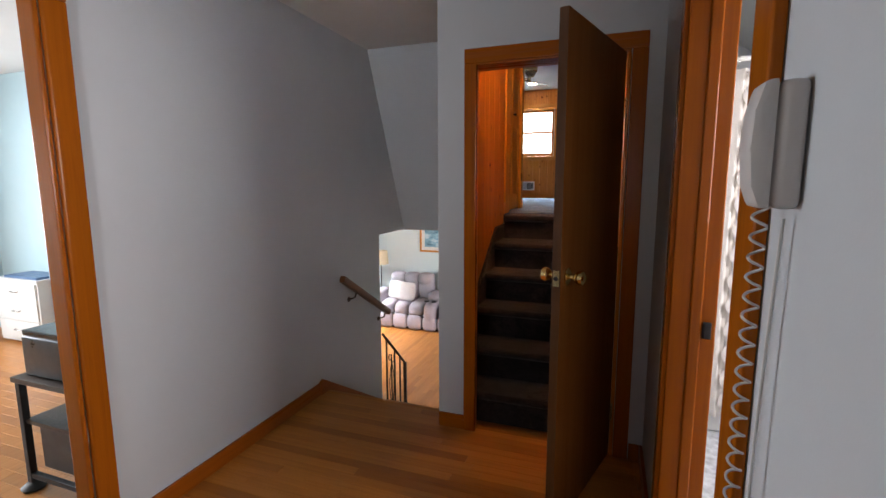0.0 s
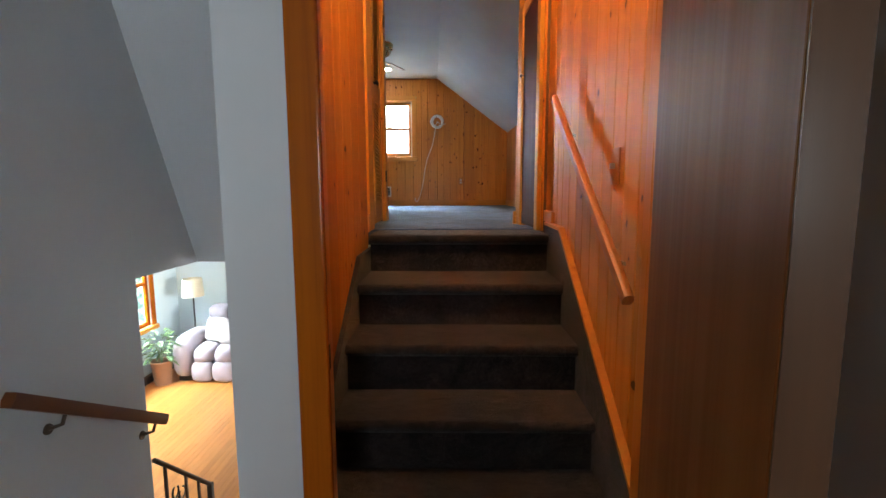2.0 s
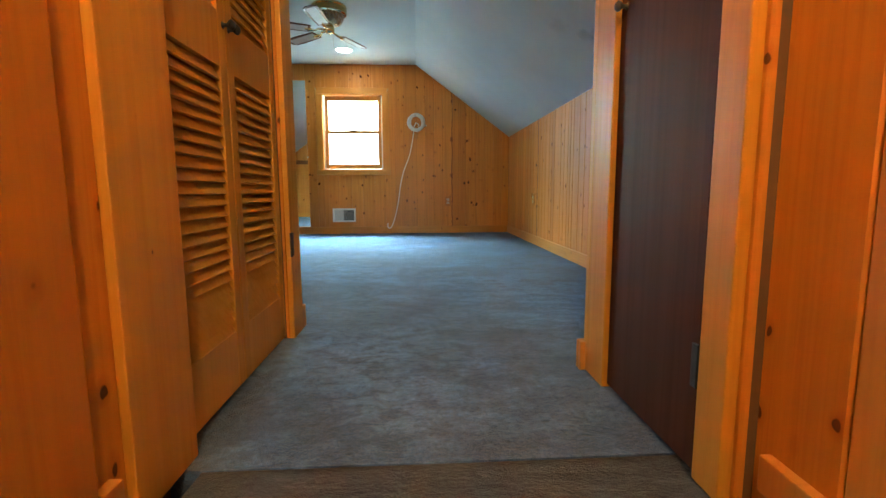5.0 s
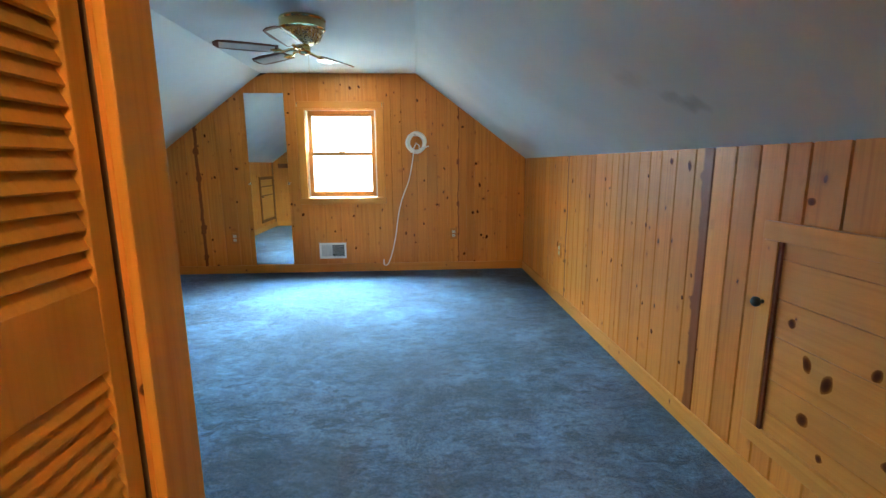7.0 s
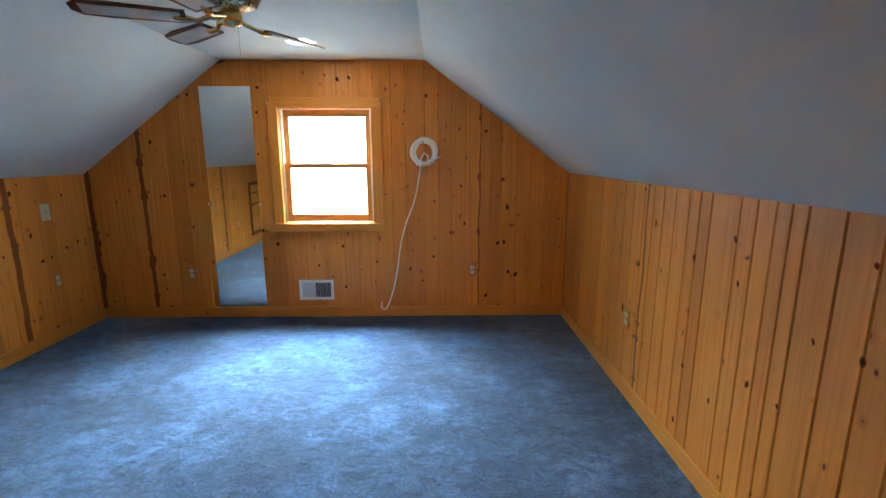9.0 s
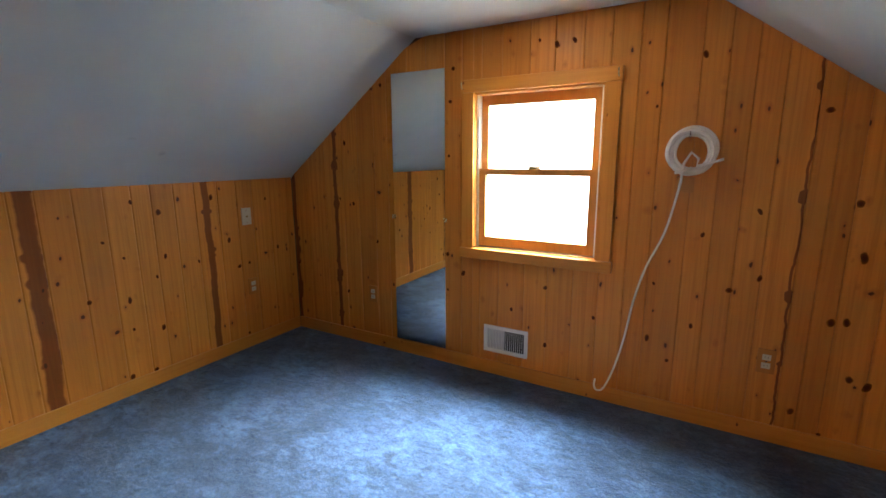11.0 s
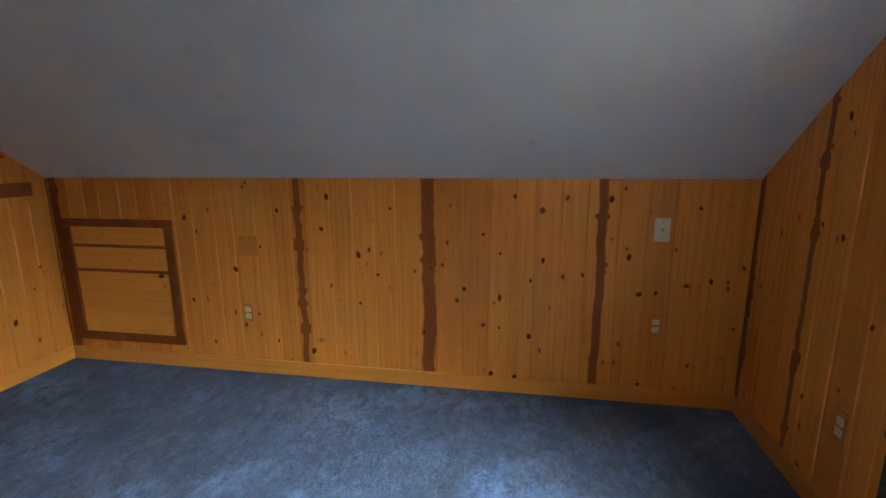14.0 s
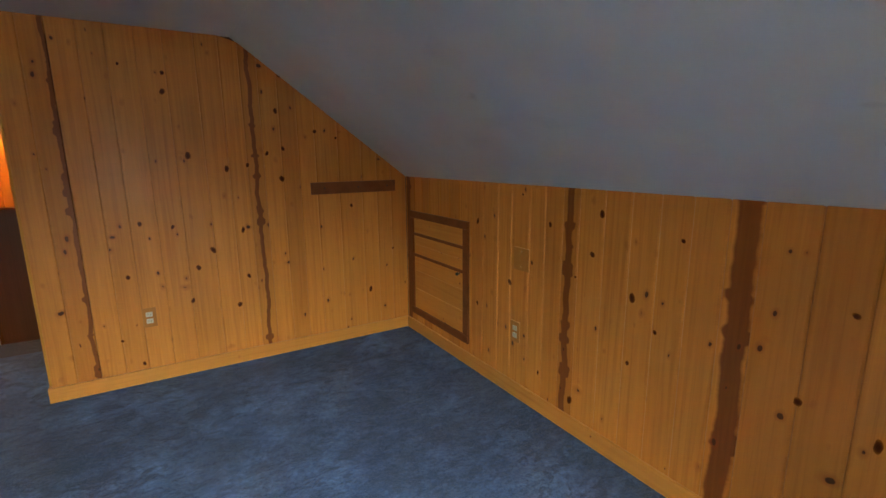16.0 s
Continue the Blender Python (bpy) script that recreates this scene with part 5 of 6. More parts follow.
def printer_cart():
    t = thing("printer_cart", (-1.8, 2.1, 0), "black metal cart on dark feet", "cart")
    x0, x1, y0, y1, h = -2.05, -1.56, 1.90, 2.33, 0.56
    part("top", box(x0 - 0.01, x1, y0 - 0.01, y1, h - 0.025, h, 0.004), M_IRON, t)
    part("shelf", box(x0 + 0.02, x1 - 0.02, y0 + 0.01, y1 - 0.01, 0.33, 0.35, 0.003), M_IRON, t)
    part("back_panel", box(x0 + 0.03, x1 - 0.03, y0 + 0.06, y0 + 0.075, 0.0855, 0.329), paint("taupe_board", (0.12, 0.09, 0.075), 0.6), t)
    for x in (x0, x1 - 0.03):
        for y in (y0, y1 - 0.03):
            lg = part("leg", box(x, x + 0.03, y, y + 0.03, 0.035, h - 0.0255, 0.003), M_BLACK, t)
            bm = bm_new()
            lathe(bm, (x + 0.015, y + 0.015, 0.0), ((0, 0.0), (0.045, 0.0), (0.05, 0.012), (0.03, 0.03), (0.012, 0.0345), (0, 0.0345)), 16)
            part("foot", bm, M_BLACK, lg, "round black foot", 50)
    part("bottom_rail", box(x0 + 0.031, x1 - 0.031, y0 + 0.002, y0 + 0.028, 0.06, 0.085, 0.003), M_BLACK, t)
    p = thing("printer", (-1.8, 2.1, h), "black desktop printer on the cart", "printer")
    part("body", box(x0 + 0.03, x1 - 0.02, y0 + 0.03, y1 - 0.02, h + 0.001, h + 0.19, 0.012, 3), paint("black_plastic", (0.02, 0.02, 0.022), 0.35), p, "", 40)
    part("lid", box(x0 + 0.035, x1 - 0.025, y0 + 0.035, y1 - 0.025, h + 0.1905, h + 0.215, 0.006), paint("black_gloss", (0.015, 0.015, 0.017), 0.2), p)


printer_cart()

# ---- living room below ----
LZ = -1.2
LX0, LX1, LY1 = -4.12, 1.9, 9.0
struct("floor_living", boxes((LX0 - 0.1, LX1, 3.3, LY1 + 0.1, LZ - 0.2, LZ - 0.012)), M_OAK_Y, "oak strip living room floor")
# the opening in the right-hand wall is added for the unseen fill lamp
struct("wall_living", boxes((LX0 - 0.1, LX1, LY1, LY1 + 0.1, LZ - 0.1, 1.0), (LX0 - 0.1, LX0, 3.3, 5.7, LZ - 0.1, 1.0), (LX0 - 0.1, LX0, 8.35, LY1 - 0.0002, LZ - 0.1, 1.0), (LX0 - 0.1, LX0, 5.7002, 8.3498, LZ - 0.1, -0.45), (LX0 - 0.1, LX0, 5.7002, 8.3498, 0.72, 1.0), (LX0, HX0 - 0.13, 3.6, 3.7, LZ - 0.1, 1.0), (LX1, LX1 + 0.1, 3.3, 6.0, LZ - 0.1, 1.0), (LX1, LX1 + 0.1, 8.0, LY1 + 0.1, LZ - 0.1, 1.0), (LX1, LX1 + 0.1, 6.0002, 7.9998, LZ - 0.1, -0.7), (LX1, LX1 + 0.1, 6.0002, 7.9998, 0.8, 1.0), (-0.53, LX1, 5.2, 5.3, LZ - 0.1, 1.0)), M_LIVING, "pale blue living room walls")
struct("ceiling_living", boxes((LX0 - 0.1, LX1 + 0.1, 4.7502, LY1 + 0.1, 1.008, 1.08), (LX0 - 0.1, HX0 - 0.1202, 3.55, 4.75, 1.008, 1.08)), M_CEIL, "white living room ceiling")
struct("baseboard_living", box(LX0 + 0.001, LX0 + 0.016, 3.75, 7.9, LZ, LZ + 0.09, 0.004), M_BASE_Y, "stained baseboard")


def living_window():
    w = thing("window_2", (LX0, 7.02, -0.45), "orange wooden living room window with garden beyond", "window")
    w["kind"] = "structure"
    X, y0, y1, z0, z1 = LX0, 5.7, 8.35, -0.45, 0.72
    for a, b, c, d in ((y0 - 0.08, y0, z0, z1), (y1, y1 + 0.08, z0, z1), (y0 - 0.08, y1 + 0.08, z1 + 0.0005, z1 + 0.08)):
        part("casing", box(X + 0.001, X + 0.02, a, b, c, d, 0.004), M_CASING, w)
    part("window_sill", box(X + 0.001, X + 0.05, y0 - 0.09, y1 + 0.09, z0 - 0.06, z0 - 0.0005, 0.005), M_PINE_H, w)
    for a, b in ((y0, y0 + 0.05), (y1 - 0.05, y1), ((y0 + y1) / 2 - 0.04, (y0 + y1) / 2 + 0.04)):
        part("stile", box(X - 0.06, X - 0.02, a, b, z0, z1, 0.003), M_CASING, w)
    for z in (z0, 0.12, z1 - 0.05):
        part("rail", box(X - 0.058, X - 0.022, y0 + 0.051, y1 - 0.051, z, z + 0.05, 0.003), M_CASING, w)
    g = part("pane", boxes((X - 0.044, X - 0.04, y0 + 0.04, y1 - 0.04, z0 + 0.03, z1 - 0.03)), M_GLASS, w)
    g.visible_shadow = False


living_window()


# flat garden backdrop; the daylight on it is put in as glow
def garden():
    m, n, l, b = shader("blurred_garden")
    f = noise_tex(n, l, coords(n, l, (3, 3, 4), False), 1.6, 5.0, 0.7)
    c = ramp(n, l, f, ((0.38, (0.10, 0.20, 0.13)), (0.5, (0.35, 0.5, 0.42)), (0.62, (0.9, 0.97, 1.0))))
    l.new(c, b.inputs["Base Color"])
    l.new(c, b.inputs["Emission Color"])
    b.inputs["Emission Strength"].default_value = 1.2
    return m


struct("backdrop_garden", box(-6.3, -6.25, 5.0, 12.0, -2.5, 3.5), garden(), "glowing flat backdrop of a green garden outside")


def puff(bm, c, s, p=3.2, n=14, m=10):
    """A soft block: superellipsoid of half sizes s."""
    c = Vector(c)

    def sg(v, e):
        return math.copysign(abs(v) ** e, v)
    rings = []
    for i in range(m + 1):
        t = -math.pi / 2 + math.pi * i / m
        row = []
        for k in range(n):
            a = 2 * math.pi * k / n
            e = 2 / p
            row.append(bm.verts.new(c + Vector((s[0] * sg(math.cos(t), e) * sg(math.cos(a), e), s[1] * sg(math.cos(t), e) * sg(math.sin(a), e), s[2] * sg(math.sin(t), e)))))
        rings.append(row)
    for a, b in zip(rings, rings[1:]):
        for k in range(n):
            bm.faces.new((a[k], a[(k + 1) % n], b[(k + 1) % n], b[k]))
    bmesh.ops.remove_doubles(bm, verts=bm.verts, dist=0.0005)
    return bm


M_SOFA = paint("grey_plush", (0.34, 0.305, 0.335), 0.9, 0.1, 6, 260, 0.4)
M_CUSH = paint("cream_cushion_cloth", (0.50, 0.47, 0.46), 0.9, 0.05, 14, 300, 0.3)


def sofa():
    t = thing("sofa", (-2.7, 8.45, LZ), "grey plush reclining sofa with channelled back", "sofa")
    y0 = 8.10
    b = LZ

    def p(name, c, s, label=""):
        part(name, puff(bm_new(), c, s), M_SOFA, t, label, 180)
    p("arm", (-3.62, 8.5, b + 0.33), (0.15, 0.42, 0.31), "rounded padded arm")
    p("arm", (-1.35, 8.5, b + 0.33), (0.15, 0.42, 0.31), "rounded padded arm")
    for x0, x1, k in ((-3.48, -2.62, 3), (-2.32, -1.5, 3)):
        w = (x1 - x0) / k
        for i in range(k):
            x = x0 + (i + 0.5) * w
            p("seat_channel", (x, 8.46, b + 0.36), (w * 0.52, 0.36, 0.13))
            p("front_channel", (x, 8.16, b + 0.15), (w * 0.52, 0.07, 0.145))
            p("back_channel", (x, 8.80, b + 0.64), (w * 0.53, 0.13, 0.23))
            p("headrest_channel", (x, 8.76, b + 0.84), (w * 0.53, 0.13, 0.11))
    p("console", (-2.47, 8.46, b + 0.28), (0.15, 0.38, 0.26), "padded console between the seats")
    p("console_lid", (-2.47, 8.55, b + 0.58), (0.15, 0.22, 0.07))
    p("front_channel", (-2.47, 8.16, b + 0.15), (0.14, 0.07, 0.145))
    for x in (-2.54, -2.40):
        bm = bm_new()
        lathe(bm, (x, 8.2, b + 0.535), ((0.045, 0.0), (0.045, 0.012), (0.038, 0.013), (0.036, 0.002), (0, 0.002)), 18)
        part("cup_holder", bm, M_BLACK, t, "dark cup holder", 40)
    part("base", box(-3.7, -1.25, 8.2, 8.85, b, b + 0.06), M_BLACK, t)


sofa()
for cx, cy, rz in ((-3.26, 8.46, -12), (-3.01, 8.36, 6)):
    t = thing("cushion", (cx, cy, LZ + 0.49), "square cream scatter cushion on the grey sofa", "cushion", "scatter cushions")
    bm = puff(bm_new(), (0, 0, 0), (0.17, 0.055, 0.17), 4.0, 24, 14)
    for v in bm.verts:
        e = min(1.0, max(abs(v.co.x), abs(v.co.z)) / 0.215)
        v.co.y *= 1 - 0.75 * e ** 4
        v.co.x *= 1 + 0.08 * (abs(v.co.z) / 0.215) ** 3
        v.co.z *= 1 + 0.08 * (abs(v.co.x) / 0.215) ** 3
    bm.transform(Matrix.Translation((cx, cy, LZ + 0.655)) @ Matrix.Rotation(radians(rz), 4, "Z") @ Matrix.Rotation(radians(-18), 4, "X"))
    part("cover", bm, M_CUSH, t, "", 180)


def floor_lamp():
    x, y = -3.72, 8.72
    t = thing("floor_lamp", (x, y, LZ), "floor lamp with a cream drum shade", "lamp")
    bm = bm_new()
    lathe(bm, (x, y, LZ), ((0, 0.0), (0.13, 0.0), (0.13, 0.015), (0.02, 0.03), (0.011, 0.05), (0.011, 1.1), (0.008, 1.12), (0, 1.12)), 20)
    part("pole", bm, M_BLACK, t, "", 40)
    bm = bm_new()
    lathe(bm, (x, y, LZ + 1.08), ((0.15, 0.0), (0.13, 0.26), (0.128, 0.26), (0.148, 0.0), (0.15, 0.0)), 28)
    part("shade", bm, paint("cream_lamp_shade", (0.66, 0.57, 0.4), 0.8), t, "cream cloth shade", 40)


floor_lamp()


def picture():
    t = thing("framed_picture", (-2.62, LY1, 0.12), "seaside painting in a pale wooden frame", "picture")
    x0, x1, z0, z1, y = -2.99, -2.2, 0.12, 0.66, LY1
    for a, b, c, d in ((x0, x1, z0, z0 + 0.035), (x0, x1, z1 - 0.035, z1), (x0, x0 + 0.035, z0 + 0.0352, z1 - 0.0352), (x1 - 0.035, x1, z0 + 0.0352, z1 - 0.0352)):
        part("frame", box(a, b, y - 0.025, y - 0.001, c, d, 0.004), M_PINE_TRIM, t)
    part("mat_board", box(x0 + 0.036, x1 - 0.036, y - 0.010, y - 0.002, z0 + 0.036, z1 - 0.036), M_WHITE, t)
    m, n, l, b = shader("seascape")
    f = noise_tex(n, l, coords(n, l, (4, 1, 9), False), 1.0, 4.0, 0.6)
    l.new(ramp(n, l, f, ((0.35, (0.05, 0.12, 0.2)), (0.5, (0.2, 0.42, 0.55)), (0.65, (0.6, 0.72, 0.75)))), b.inputs["Base Color"])
    part("painting", box(x0 + 0.1, x1 - 0.1, y - 0.0125, y - 0.0105, z0 + 0.1, z1 - 0.1), m, t, "blue seaside scene")


picture()


def plant():
    x, y = -3.86, 8.1
    t = thing("potted_plant", (x, y, LZ), "leafy green plant in a pot on a stand", "plant")
    bm = bm_new()
    lathe(bm, (x, y, LZ), ((0, 0), (0.10, 0.0), (0.13, 0.30), (0.14, 0.31), (0.14, 0.33), (0.12, 0.33), (0.11, 0.28), (0, 0.28)), 20)
    part("pot", bm, paint("terracotta_pot", (0.3, 0.16, 0.09), 0.7), t, "", 40)
    rnd = random.Random(11)
    leaf_m = paint("leaf_green", (0.10, 0.17, 0.06), 0.45, 0.35, 9, 60, 0.1)
    for i in range(90):
        a, rr = rnd.uniform(0, 6.283), rnd.uniform(0.03, 0.30)
        bx, by, bz = x + 0.6 * rr * math.cos(a), y + 0.6 * rr * math.sin(a), LZ + 0.33 + rnd.uniform(0.02, 0.45) * (1 - rr * 1.2)
        d = Vector((math.cos(a), math.sin(a), rnd.uniform(-0.5, 0.6))).normalized()
        s = d.cross(Vector((0, 0, 1))).normalized()
        ln, w = rnd.uniform(0.09, 0.16), rnd.uniform(0.015, 0.03)
        c = Vector((bx, by, bz))
        bm = bm_new()
        v = [bm.verts.new(c), bm.verts.new(c + d * ln * 0.5 + s * w + Vector((0, 0, 0.01))), bm.verts.new(c + d * ln - Vector((0, 0, 0.03))), bm.verts.new(c + d * ln * 0.5 - s * w + Vector((0, 0, 0.01))), bm.verts.new(c + d * ln * 0.5 - Vector((0, 0, 0.006)))]
        for f in ((0, 1, 4), (1, 2, 4), (2, 3, 4), (3, 0, 4)):
            bm.faces.new([v[q] for q in f])
        part("leaf", bm, leaf_m, t)
    for i in range(7):
        a = i * 0.9
        bm = bm_new()
        tube(bm, ((x, y, LZ + 0.28), (x + 0.05 * math.cos(a), y + 0.05 * math.sin(a), LZ + 0.5), (x + 0.12 * math.cos(a), y + 0.12 * math.sin(a), LZ + 0.66)), (0.005, 0.004, 0.002), 5)
        part("stem", bm, leaf_m, t)


plant()


def heater():
    t = thing("floor_register", (LX0 + 0.1, 8.3, LZ), "dark metal baseboard register under the window", "vent")
    part("body", box(LX0 + 0.017, LX0 + 0.075, 7.95, 8.7, LZ, LZ + 0.10, 0.006), M_IRON, t)
    for i in range(12):
        part("fin", box(LX0 + 0.0755, LX0 + 0.08, 7.98 + 0.058 * i, 8.0 + 0.058 * i, LZ + 0.02, LZ + 0.085), M_BLACK, t)


heater()


def iron_railing():
    t = thing("iron_railing", (-1.32, 4.35, LZ), "brown wrought-iron railing with scrolls", "railing")
    X = -1.32
    a, b = Vector((X, 4.13, 0.14)), Vector((X, 4.585, -0.29))
    bm = bm_new()
    tube(bm, (a, b, b + Vector((0, 0.012, -0.02))), 0.012, 8)
    part("top_rail", bm, M_IRON, t, "", 60)
    part("newel_post", box(X - 0.014, X + 0.014, 4.57, 4.598, LZ, -0.28, 0.003), M_IRON, t)

    def top(y):
        return a.z + (b.z - a.z) * (y - a.y) / (b.y - a.y)
    for y in (4.20, 4.36, 4.47):
        part("bar", box(X - 0.006, X + 0.006, y - 0.006, y + 0.006, LZ + 0.1, top(y) - 0.008), M_IRON, t)
    part("bottom_rail", box(X - 0.008, X + 0.008, 4.13, 4.569, LZ + 0.085, LZ + 0.1), M_IRON, t)
    # scroll between two bars: two curls over a long diamond
    cy = 4.295
    zt = top(cy) - 0.12
    for s in (-1, 1):
        bm = bm_new()
        tube(bm, [(X, cy + s * (0.028 + 0.026 * math.cos(u)), zt + 0.03 * math.sin(u) + s * -0.02) for u in [2.4 + 5.2 * i / 18 for i in range(19)]], 0.0045, 6)
        part("scroll", bm, M_IRON, t, "", 180)
        bm = bm_new()
        tube(bm, [(X, cy + s * 0.045 * math.sin(math.pi * i / 14) ** 0.8, zt - 0.04 - 0.42 * i / 14) for i in range(15)], 0.0045, 6)
        part("scroll", bm, M_IRON, t, "", 180)
    part("bar", box(X - 0.005, X + 0.005, cy - 0.005, cy + 0.005, LZ + 0.1, zt - 0.02), M_IRON, t)


iron_railing()

# ---- boards of walls and floors ----
DARK1 = streaked("pine_dark_streak_a", "Y", 7.371, 0.022)
DARK2 = streaked("pine_dark_streak_b", "Y", 8.116, 0.042)
DARK3 = streaked("pine_dark_streak_c", "Y", 9.005, 0.026)
DARK4 = streaked("pine_dark_streak_d", "Y", 5.78, 0.03)
DARKG1 = streaked("pine_dark_streak_e", "X", -2.34, 0.018)
DARKG2 = streaked("pine_dark_streak_f", "X", -2.76, 0.02)
DARKG3 = streaked("pine_dark_streak_g", "X", 0.30, 0.006)
DARKB1 = streaked("pine_dark_streak_h", "X", -1.74, 0.014)
DARKB2 = streaked("pine_dark_streak_i", "X", -0.80, 0.012)
DARKR1 = streaked("pine_dark_streak_j", "Y", 6.615, 0.042)
DARKR2 = streaked("pine_dark_streak_k", "Y", 8.30, 0.012)


def choose(table, base):
    def f(i, a, b):
        for pos, m in table:
            if a <= pos < b:
                return m
        return base
    return f


JOINTS_LEFT = joints(YB, 7.215, 22, 0.125) + [7.328, 7.426, 7.563, 7.691, 7.814, 7.935, 8.056, 8.157, 8.305, 8.442, 8.576, 8.678, 8.807, 8.934, 9.086, 9.221, 9.345, 9.490, 9.635, YG]
JOINTS_RIGHT = joints(YBR, 6.239, 23, 0.125) + [6.350, 6.466, 6.593, 6.709, 6.847, 6.976, 7.079, 7.189, 7.311, 7.373, 7.436, 7.519, 7.603, 7.771, 7.848, 7.925] + joints(8.035, YG, 41, 0.11, 0.02)
JOINTS_GABLE = [XL, -2.623, -2.442, -2.269, -2.133, -1.99, -1.88, -1.72, -1.58, -1.45, -1.335, -1.21, -1.089, -0.929, -0.794, -0.651, -0.517, -0.389, -0.282, -0.131, -0.024, 0.078, 0.185, 0.306, 0.383, 0.466, 0.6, 0.71, 0.81, 0.91, XR]
JOINTS_BACK = [XL, -2.66, -2.55, -2.437, -2.272, -2.118, -2.008, -1.9, -1.79, -1.69, -1.585, -1.461, -1.308, -1.177, -1.045, -0.93, -0.81, -0.7, SL - 0.0005]
plank_run(wall_gable, "x", YG, -1, JOINTS_GABLE, FL, roof, choose(((-2.34, DARKG1), (-2.76, DARKG2), (0.30, DARKG3)), M_PINE), holes=((WX0, WX1, WZ0, WZ1),))
plank_run(wall_left, "y", XL, 1, JOINTS_LEFT, FL, lambda a: KT, choose(((7.371, DARK1), (8.116, DARK2), (9.005, DARK3), (5.78, DARK4)), M_PINE))
plank_run(wall_right, "y", XR, -1, JOINTS_RIGHT, FL, lambda a: KT, choose(((6.61, DARKR1), (8.30, DARKR2)), M_PINE))
plank_run(wall_back, "x", YB, 1, JOINTS_BACK, FL, roof, choose(((-1.74, DARKB1), (-0.80, DARKB2)), M_PINE))
plank_run(wall_back_r, "x", YBR, 1, joints(SRL - 0.0005, XR, 25), FL, roof, choose((), M_PINE))
plank_run(wall_sl, "y", SLS, 1, joints(3.36, 4.605, 26, 0.15, 0.03), -0.02, lambda a: CZ, choose((), M_PINE_OR))
plank_run(wall_over_door, "x", HY + 0.136, 1, joints(SLS, SR, 44, 0.13), 2.06, lambda a: CZ, choose((), M_PINE_OR))
plank_run(wall_ll, "y", SL, 1, [4.60, 4.70, 4.82], FL, lambda a: CZ, choose((), M_PINE_OR))
plank_run(wall_ll, "y", SL, 1, [5.585, YB - 0.0005], FL, lambda a: CZ, choose((), M_PINE_OR))
plank_run(wall_sr, "y", SR, -1, joints(3.24, 4.70, 28, 0.115), -0.02, lambda a: roof(SR - 0.2), choose((), M_PINE_OR))
plank_run(wall_lr, "y", SRL, -1, [4.64, 4.72], FL, lambda a: roof(SRL), choose((), M_PINE_OR))
plank_run(wall_lr, "y", SRL, -1, [5.12, YBR - 0.0005], FL, lambda a: roof(SRL), choose((), M_PINE_OR))

# ---- large knots in the boards ----
def knot_material():
    m, n, l, b = shader("pine_knot")
    tc = n.new("ShaderNodeTexCoord")
    ln = n.new("ShaderNodeVectorMath")
    ln.operation = "LENGTH"
    l.new(tc.outputs["Object"], ln.inputs[0])
    f = noise_tex(n, l, coords(n, l, (90, 90, 90)), 1.0, 3.0)
    col = ramp(n, l, ln.outputs["Value"], ((0.35, (0.07, 0.014, 0.003)), (0.7, (0.12, 0.028, 0.004)), (1.0, (0.3, 0.1, 0.012))))
    l.new(mix(n, l, 0.5, col, mix(n, l, 1.0, col, ramp(n, l, f, ((0.3, 0.5), (0.7, 1.4))), "MULTIPLY")), b.inputs["Base Color"])
    b.inputs["Roughness"].default_value = 0.6
    b.inputs["Specular IOR Level"].default_value = 0.04
    return m


M_KNOT = knot_material()


def knot_mesh(seed):
    # a low uneven disc of unit radius, domed along local y
    rnd = random.Random(seed)
    bm = bm_new()
    ph = [rnd.uniform(0, 6.28) for _ in range(3)]
    rings = []
    for rr, h in ((1.0, 0.0), (0.72, 0.1)):
        rings.append([bm.verts.new((rr * (1 + 0.16 * math.sin(2 * a + ph[0]) + 0.09 * math.sin(3 * a + ph[1])) * math.cos(a), h, rr * (1 + 0.12 * math.sin(2 * a + ph[2])) * math.sin(a))) for a in [2 * math.pi * k / 14 for k in range(14)]])
    for k in range(14):
        j = (k + 1) % 14
        bm.faces.new((rings[0][k], rings[0][j], rings[1][j], rings[1][k]))
    bm.faces.new(rings[1])
    bmesh.ops.recalc_face_normals(bm, faces=bm.faces)
    return mesh_of("knot", bm, M_KNOT, 60)


KNOTS = [knot_mesh(s) for s in range(6)]


def knots(parent, axis, face, out, spots, seed, small=0.0065, large=0.0155):
    rnd = random.Random(seed)
    for u, z in spots:
        ob = new("knot", rnd.choice(KNOTS))
        ob.parent = parent
        size, tall = rnd.uniform(small, large), rnd.uniform(0.9, 1.9)
        ob.location = (u, face, z) if axis == "x" else (face, u, z)
        turn = (0 if out > 0 else math.pi) if axis == "x" else (-math.pi / 2 if out > 0 else math.pi / 2)
        ob.rotation_euler = (0, rnd.uniform(-0.5, 0.5), turn)
        ob.scale = (size, 0.008, size * tall)


knots(wall_left, "y", XL, 1, ((6.66, 2.11), (7.25, 2.16), (7.05, 2.29), (7.55, 2.24), (7.51, 2.06), (7.42, 1.94), (7.72, 1.92), (7.72, 1.64), (6.66, 1.61), (6.96, 1.81), (7.13, 1.95), (8.50, 1.95), (8.50, 1.71), (8.50, 1.54), (8.71, 2.18), (8.72, 1.92), (8.66, 1.81), (8.31, 1.75), (8.66, 1.50), (8.46, 1.27), (8.59, 1.26), (8.34, 1.25), (9.45, 2.20), (9.53, 1.84), (9.20, 1.76), (9.28, 1.77), (9.23, 1.27), (9.14, 1.95), (8.41, 2.05), (8.57, 2.25), (8.92, 1.85), (7.42, 1.33), (7.20, 1.38), (7.91, 2.18), (7.83, 1.81), (9.04, 2.24)), 1)
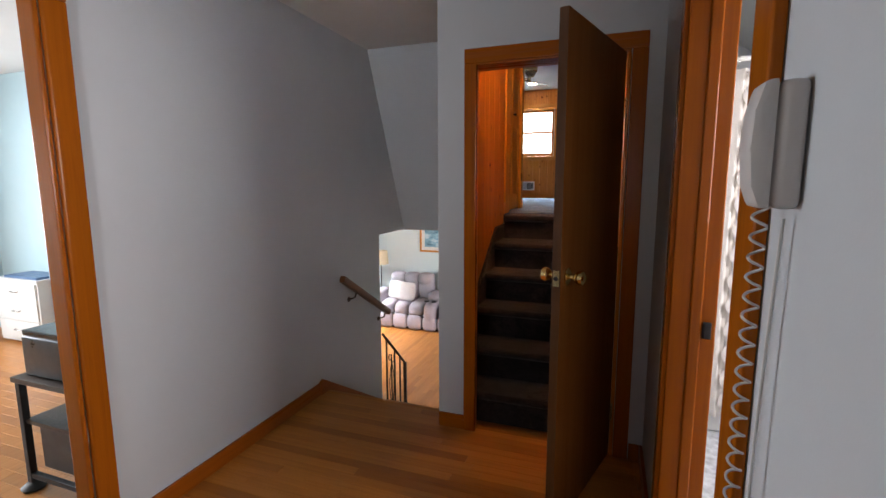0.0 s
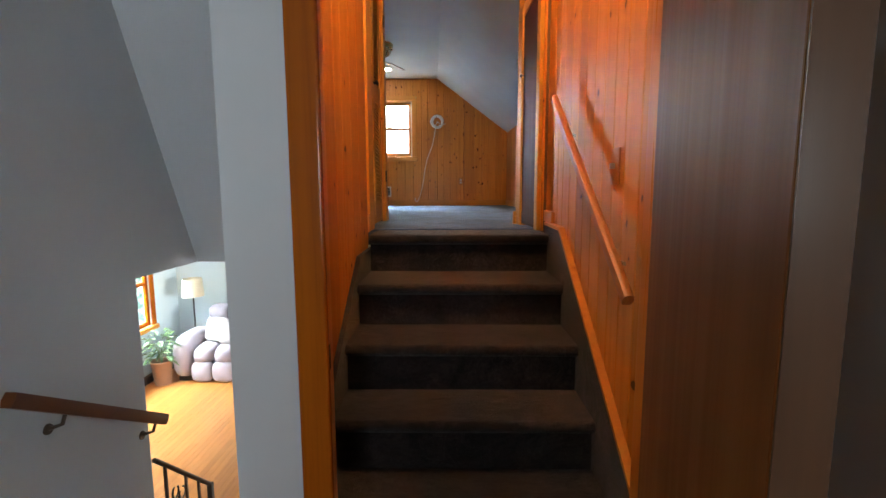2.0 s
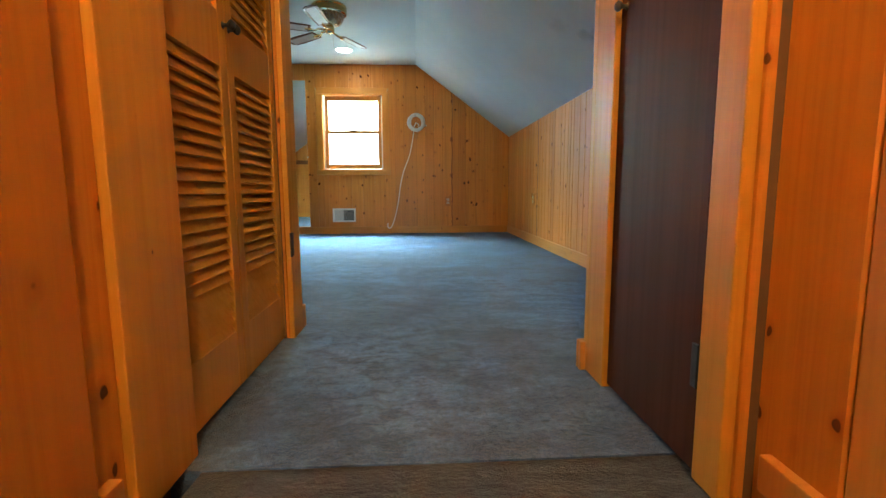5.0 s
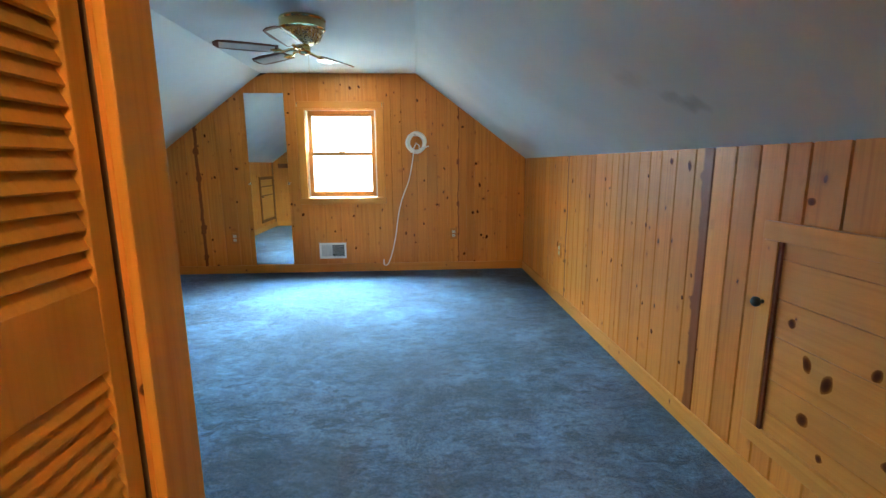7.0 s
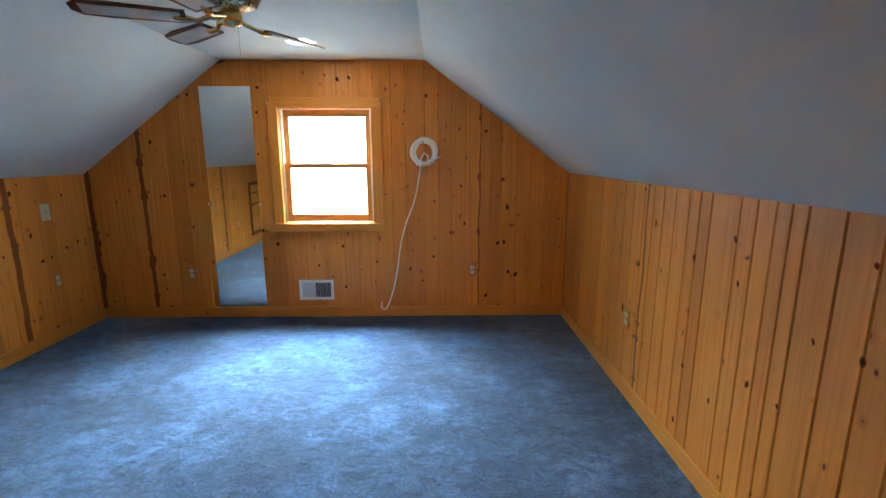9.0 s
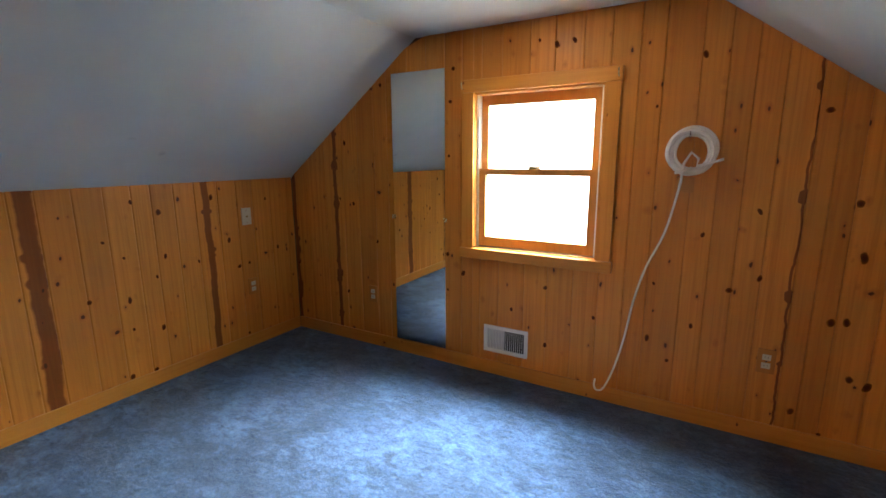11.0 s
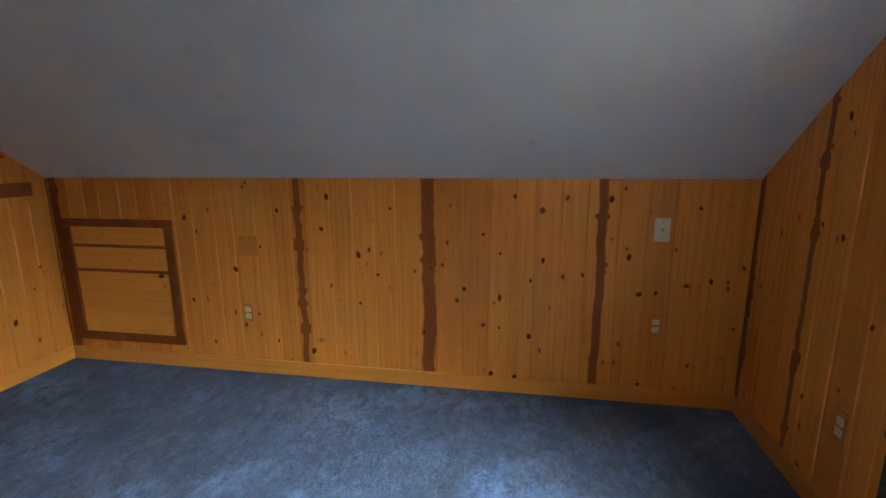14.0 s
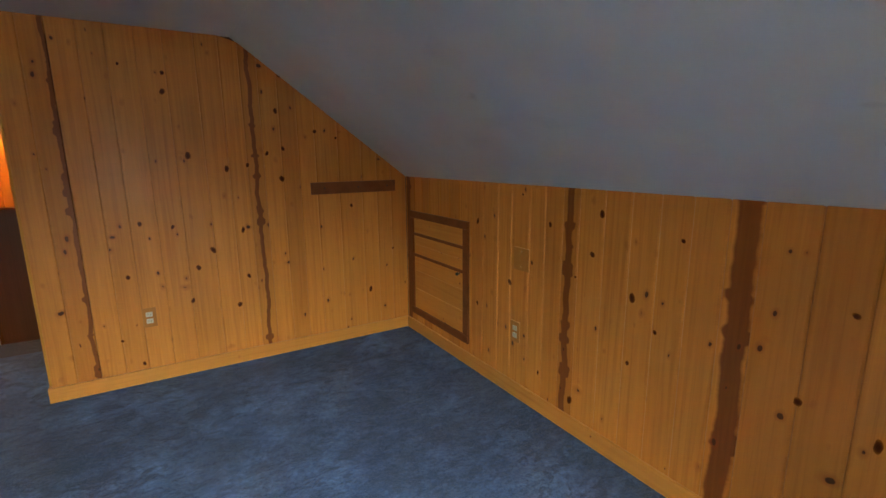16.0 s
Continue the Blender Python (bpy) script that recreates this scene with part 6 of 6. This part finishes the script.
knots(wall_back, "x", YB, 1, ((-1.09, 2.98), (-1.28, 2.85), (-1.29, 2.95), (-1.37, 2.50), (-1.09, 2.12), (-1.36, 1.83), (-1.31, 1.63), (-0.93, 1.45), (-1.00, 1.82), (-1.02, 1.29), (-1.63, 2.04), (-1.64, 1.74), (-1.89, 2.35), (-1.91, 2.54), (-1.88, 2.77), (-1.92, 2.99), (-1.57, 1.56), (-1.45, 1.93), (-1.69, 2.44), (-1.57, 2.42), (-2.12, 2.65), (-2.35, 2.15), (-2.47, 1.52), (-2.66, 1.81), (-1.25, 2.09), (-2.26, 2.61), (-1.81, 2.51)), 2)
knots(wall_gable, "x", YG, -1, ((-1.39, 2.98), (-1.41, 2.80), (-1.42, 2.49), (-1.43, 1.89), (-1.43, 1.66), (-1.32, 1.78), (-0.88, 3.07), (-0.70, 3.05), (-0.79, 3.04), (-0.12, 2.92), (-0.30, 2.71), (0.18, 1.94), (0.45, 1.78), (0.50, 1.79), (0.52, 2.07), (0.54, 1.54), (0.36, 1.34), (0.47, 1.26), (0.48, 2.29), (0.34, 2.66), (0.07, 1.87), (-0.07, 1.67), (-0.26, 1.57), (-0.25, 1.86), (-0.16, 1.47), (0.15, 2.24), (-0.79, 1.42), (-0.80, 1.76), (-1.00, 1.60), (-0.53, 1.63), (-2.00, 2.44), (-1.98, 1.92), (-2.24, 2.58), (-1.92, 2.93), (-2.30, 2.20), (-2.18, 2.17), (-2.75, 1.69), (-2.26, 1.53), (0.60, 1.52), (-0.06, 2.12)), 3)
knots(wall_right, "y", XR, -1, ((7.08, 1.98), (7.32, 1.72), (7.06, 1.58), (6.89, 2.29), (6.75, 2.27), (7.09, 2.22), (6.67, 1.82), (6.70, 1.42), (6.13, 2.17), (8.50, 1.64), (7.85, 1.60), (7.46, 1.72), (8.20, 2.16), (7.61, 2.19), (7.57, 2.04), (6.72, 1.71), (6.95, 1.47), (7.88, 1.33), (7.65, 1.55), (7.23, 1.97)), 4)
knots(wall_right, "y", XR - 0.0092, -1, ((6.13, 1.80), (6.06, 1.70), (5.99, 1.67), (6.05, 1.53), (5.98, 1.45), (5.86, 1.76), (5.80, 1.55)), 5, 0.011, 0.02)
fl_h = bpy.data.objects["floor_hall"]
board_floor(fl_h, "x", -1.33, 0.80, 1.2, 3.26, 0.0, M_OAK_X, 0.057, 31)
board_floor(fl_h, "x", -1.33, 0.80, -1.9, 1.2, 0.0, M_OAK_X, 0.31, 32, (1.8, 2.4))
fl_l = bpy.data.objects["floor_living"]
board_floor(fl_l, "y", 4.7, LY1, LX0, -1.3, LZ, M_OAK_Y, 0.06, 33, (1.0, 2.6))
board_floor(fl_l, "y", 4.7, LY1, -1.3, LX1, LZ, M_OAK_Y, 0.32, 34, (4.0, 4.5))
fl_b = bpy.data.objects["floor_bedroom"]
board_floor(fl_b, "x", -5.3, -1.452, 1.4, 3.5, 0.0, M_OAK_Y, 0.07, 35, (1.0, 2.2))
board_floor(fl_b, "x", -5.3, -1.452, 0.2, 1.4, 0.0, M_OAK_Y, 0.4, 36, (3.9, 4.0))


# ---- floor below turned about the gable against the attic, to fit the camera's view ----
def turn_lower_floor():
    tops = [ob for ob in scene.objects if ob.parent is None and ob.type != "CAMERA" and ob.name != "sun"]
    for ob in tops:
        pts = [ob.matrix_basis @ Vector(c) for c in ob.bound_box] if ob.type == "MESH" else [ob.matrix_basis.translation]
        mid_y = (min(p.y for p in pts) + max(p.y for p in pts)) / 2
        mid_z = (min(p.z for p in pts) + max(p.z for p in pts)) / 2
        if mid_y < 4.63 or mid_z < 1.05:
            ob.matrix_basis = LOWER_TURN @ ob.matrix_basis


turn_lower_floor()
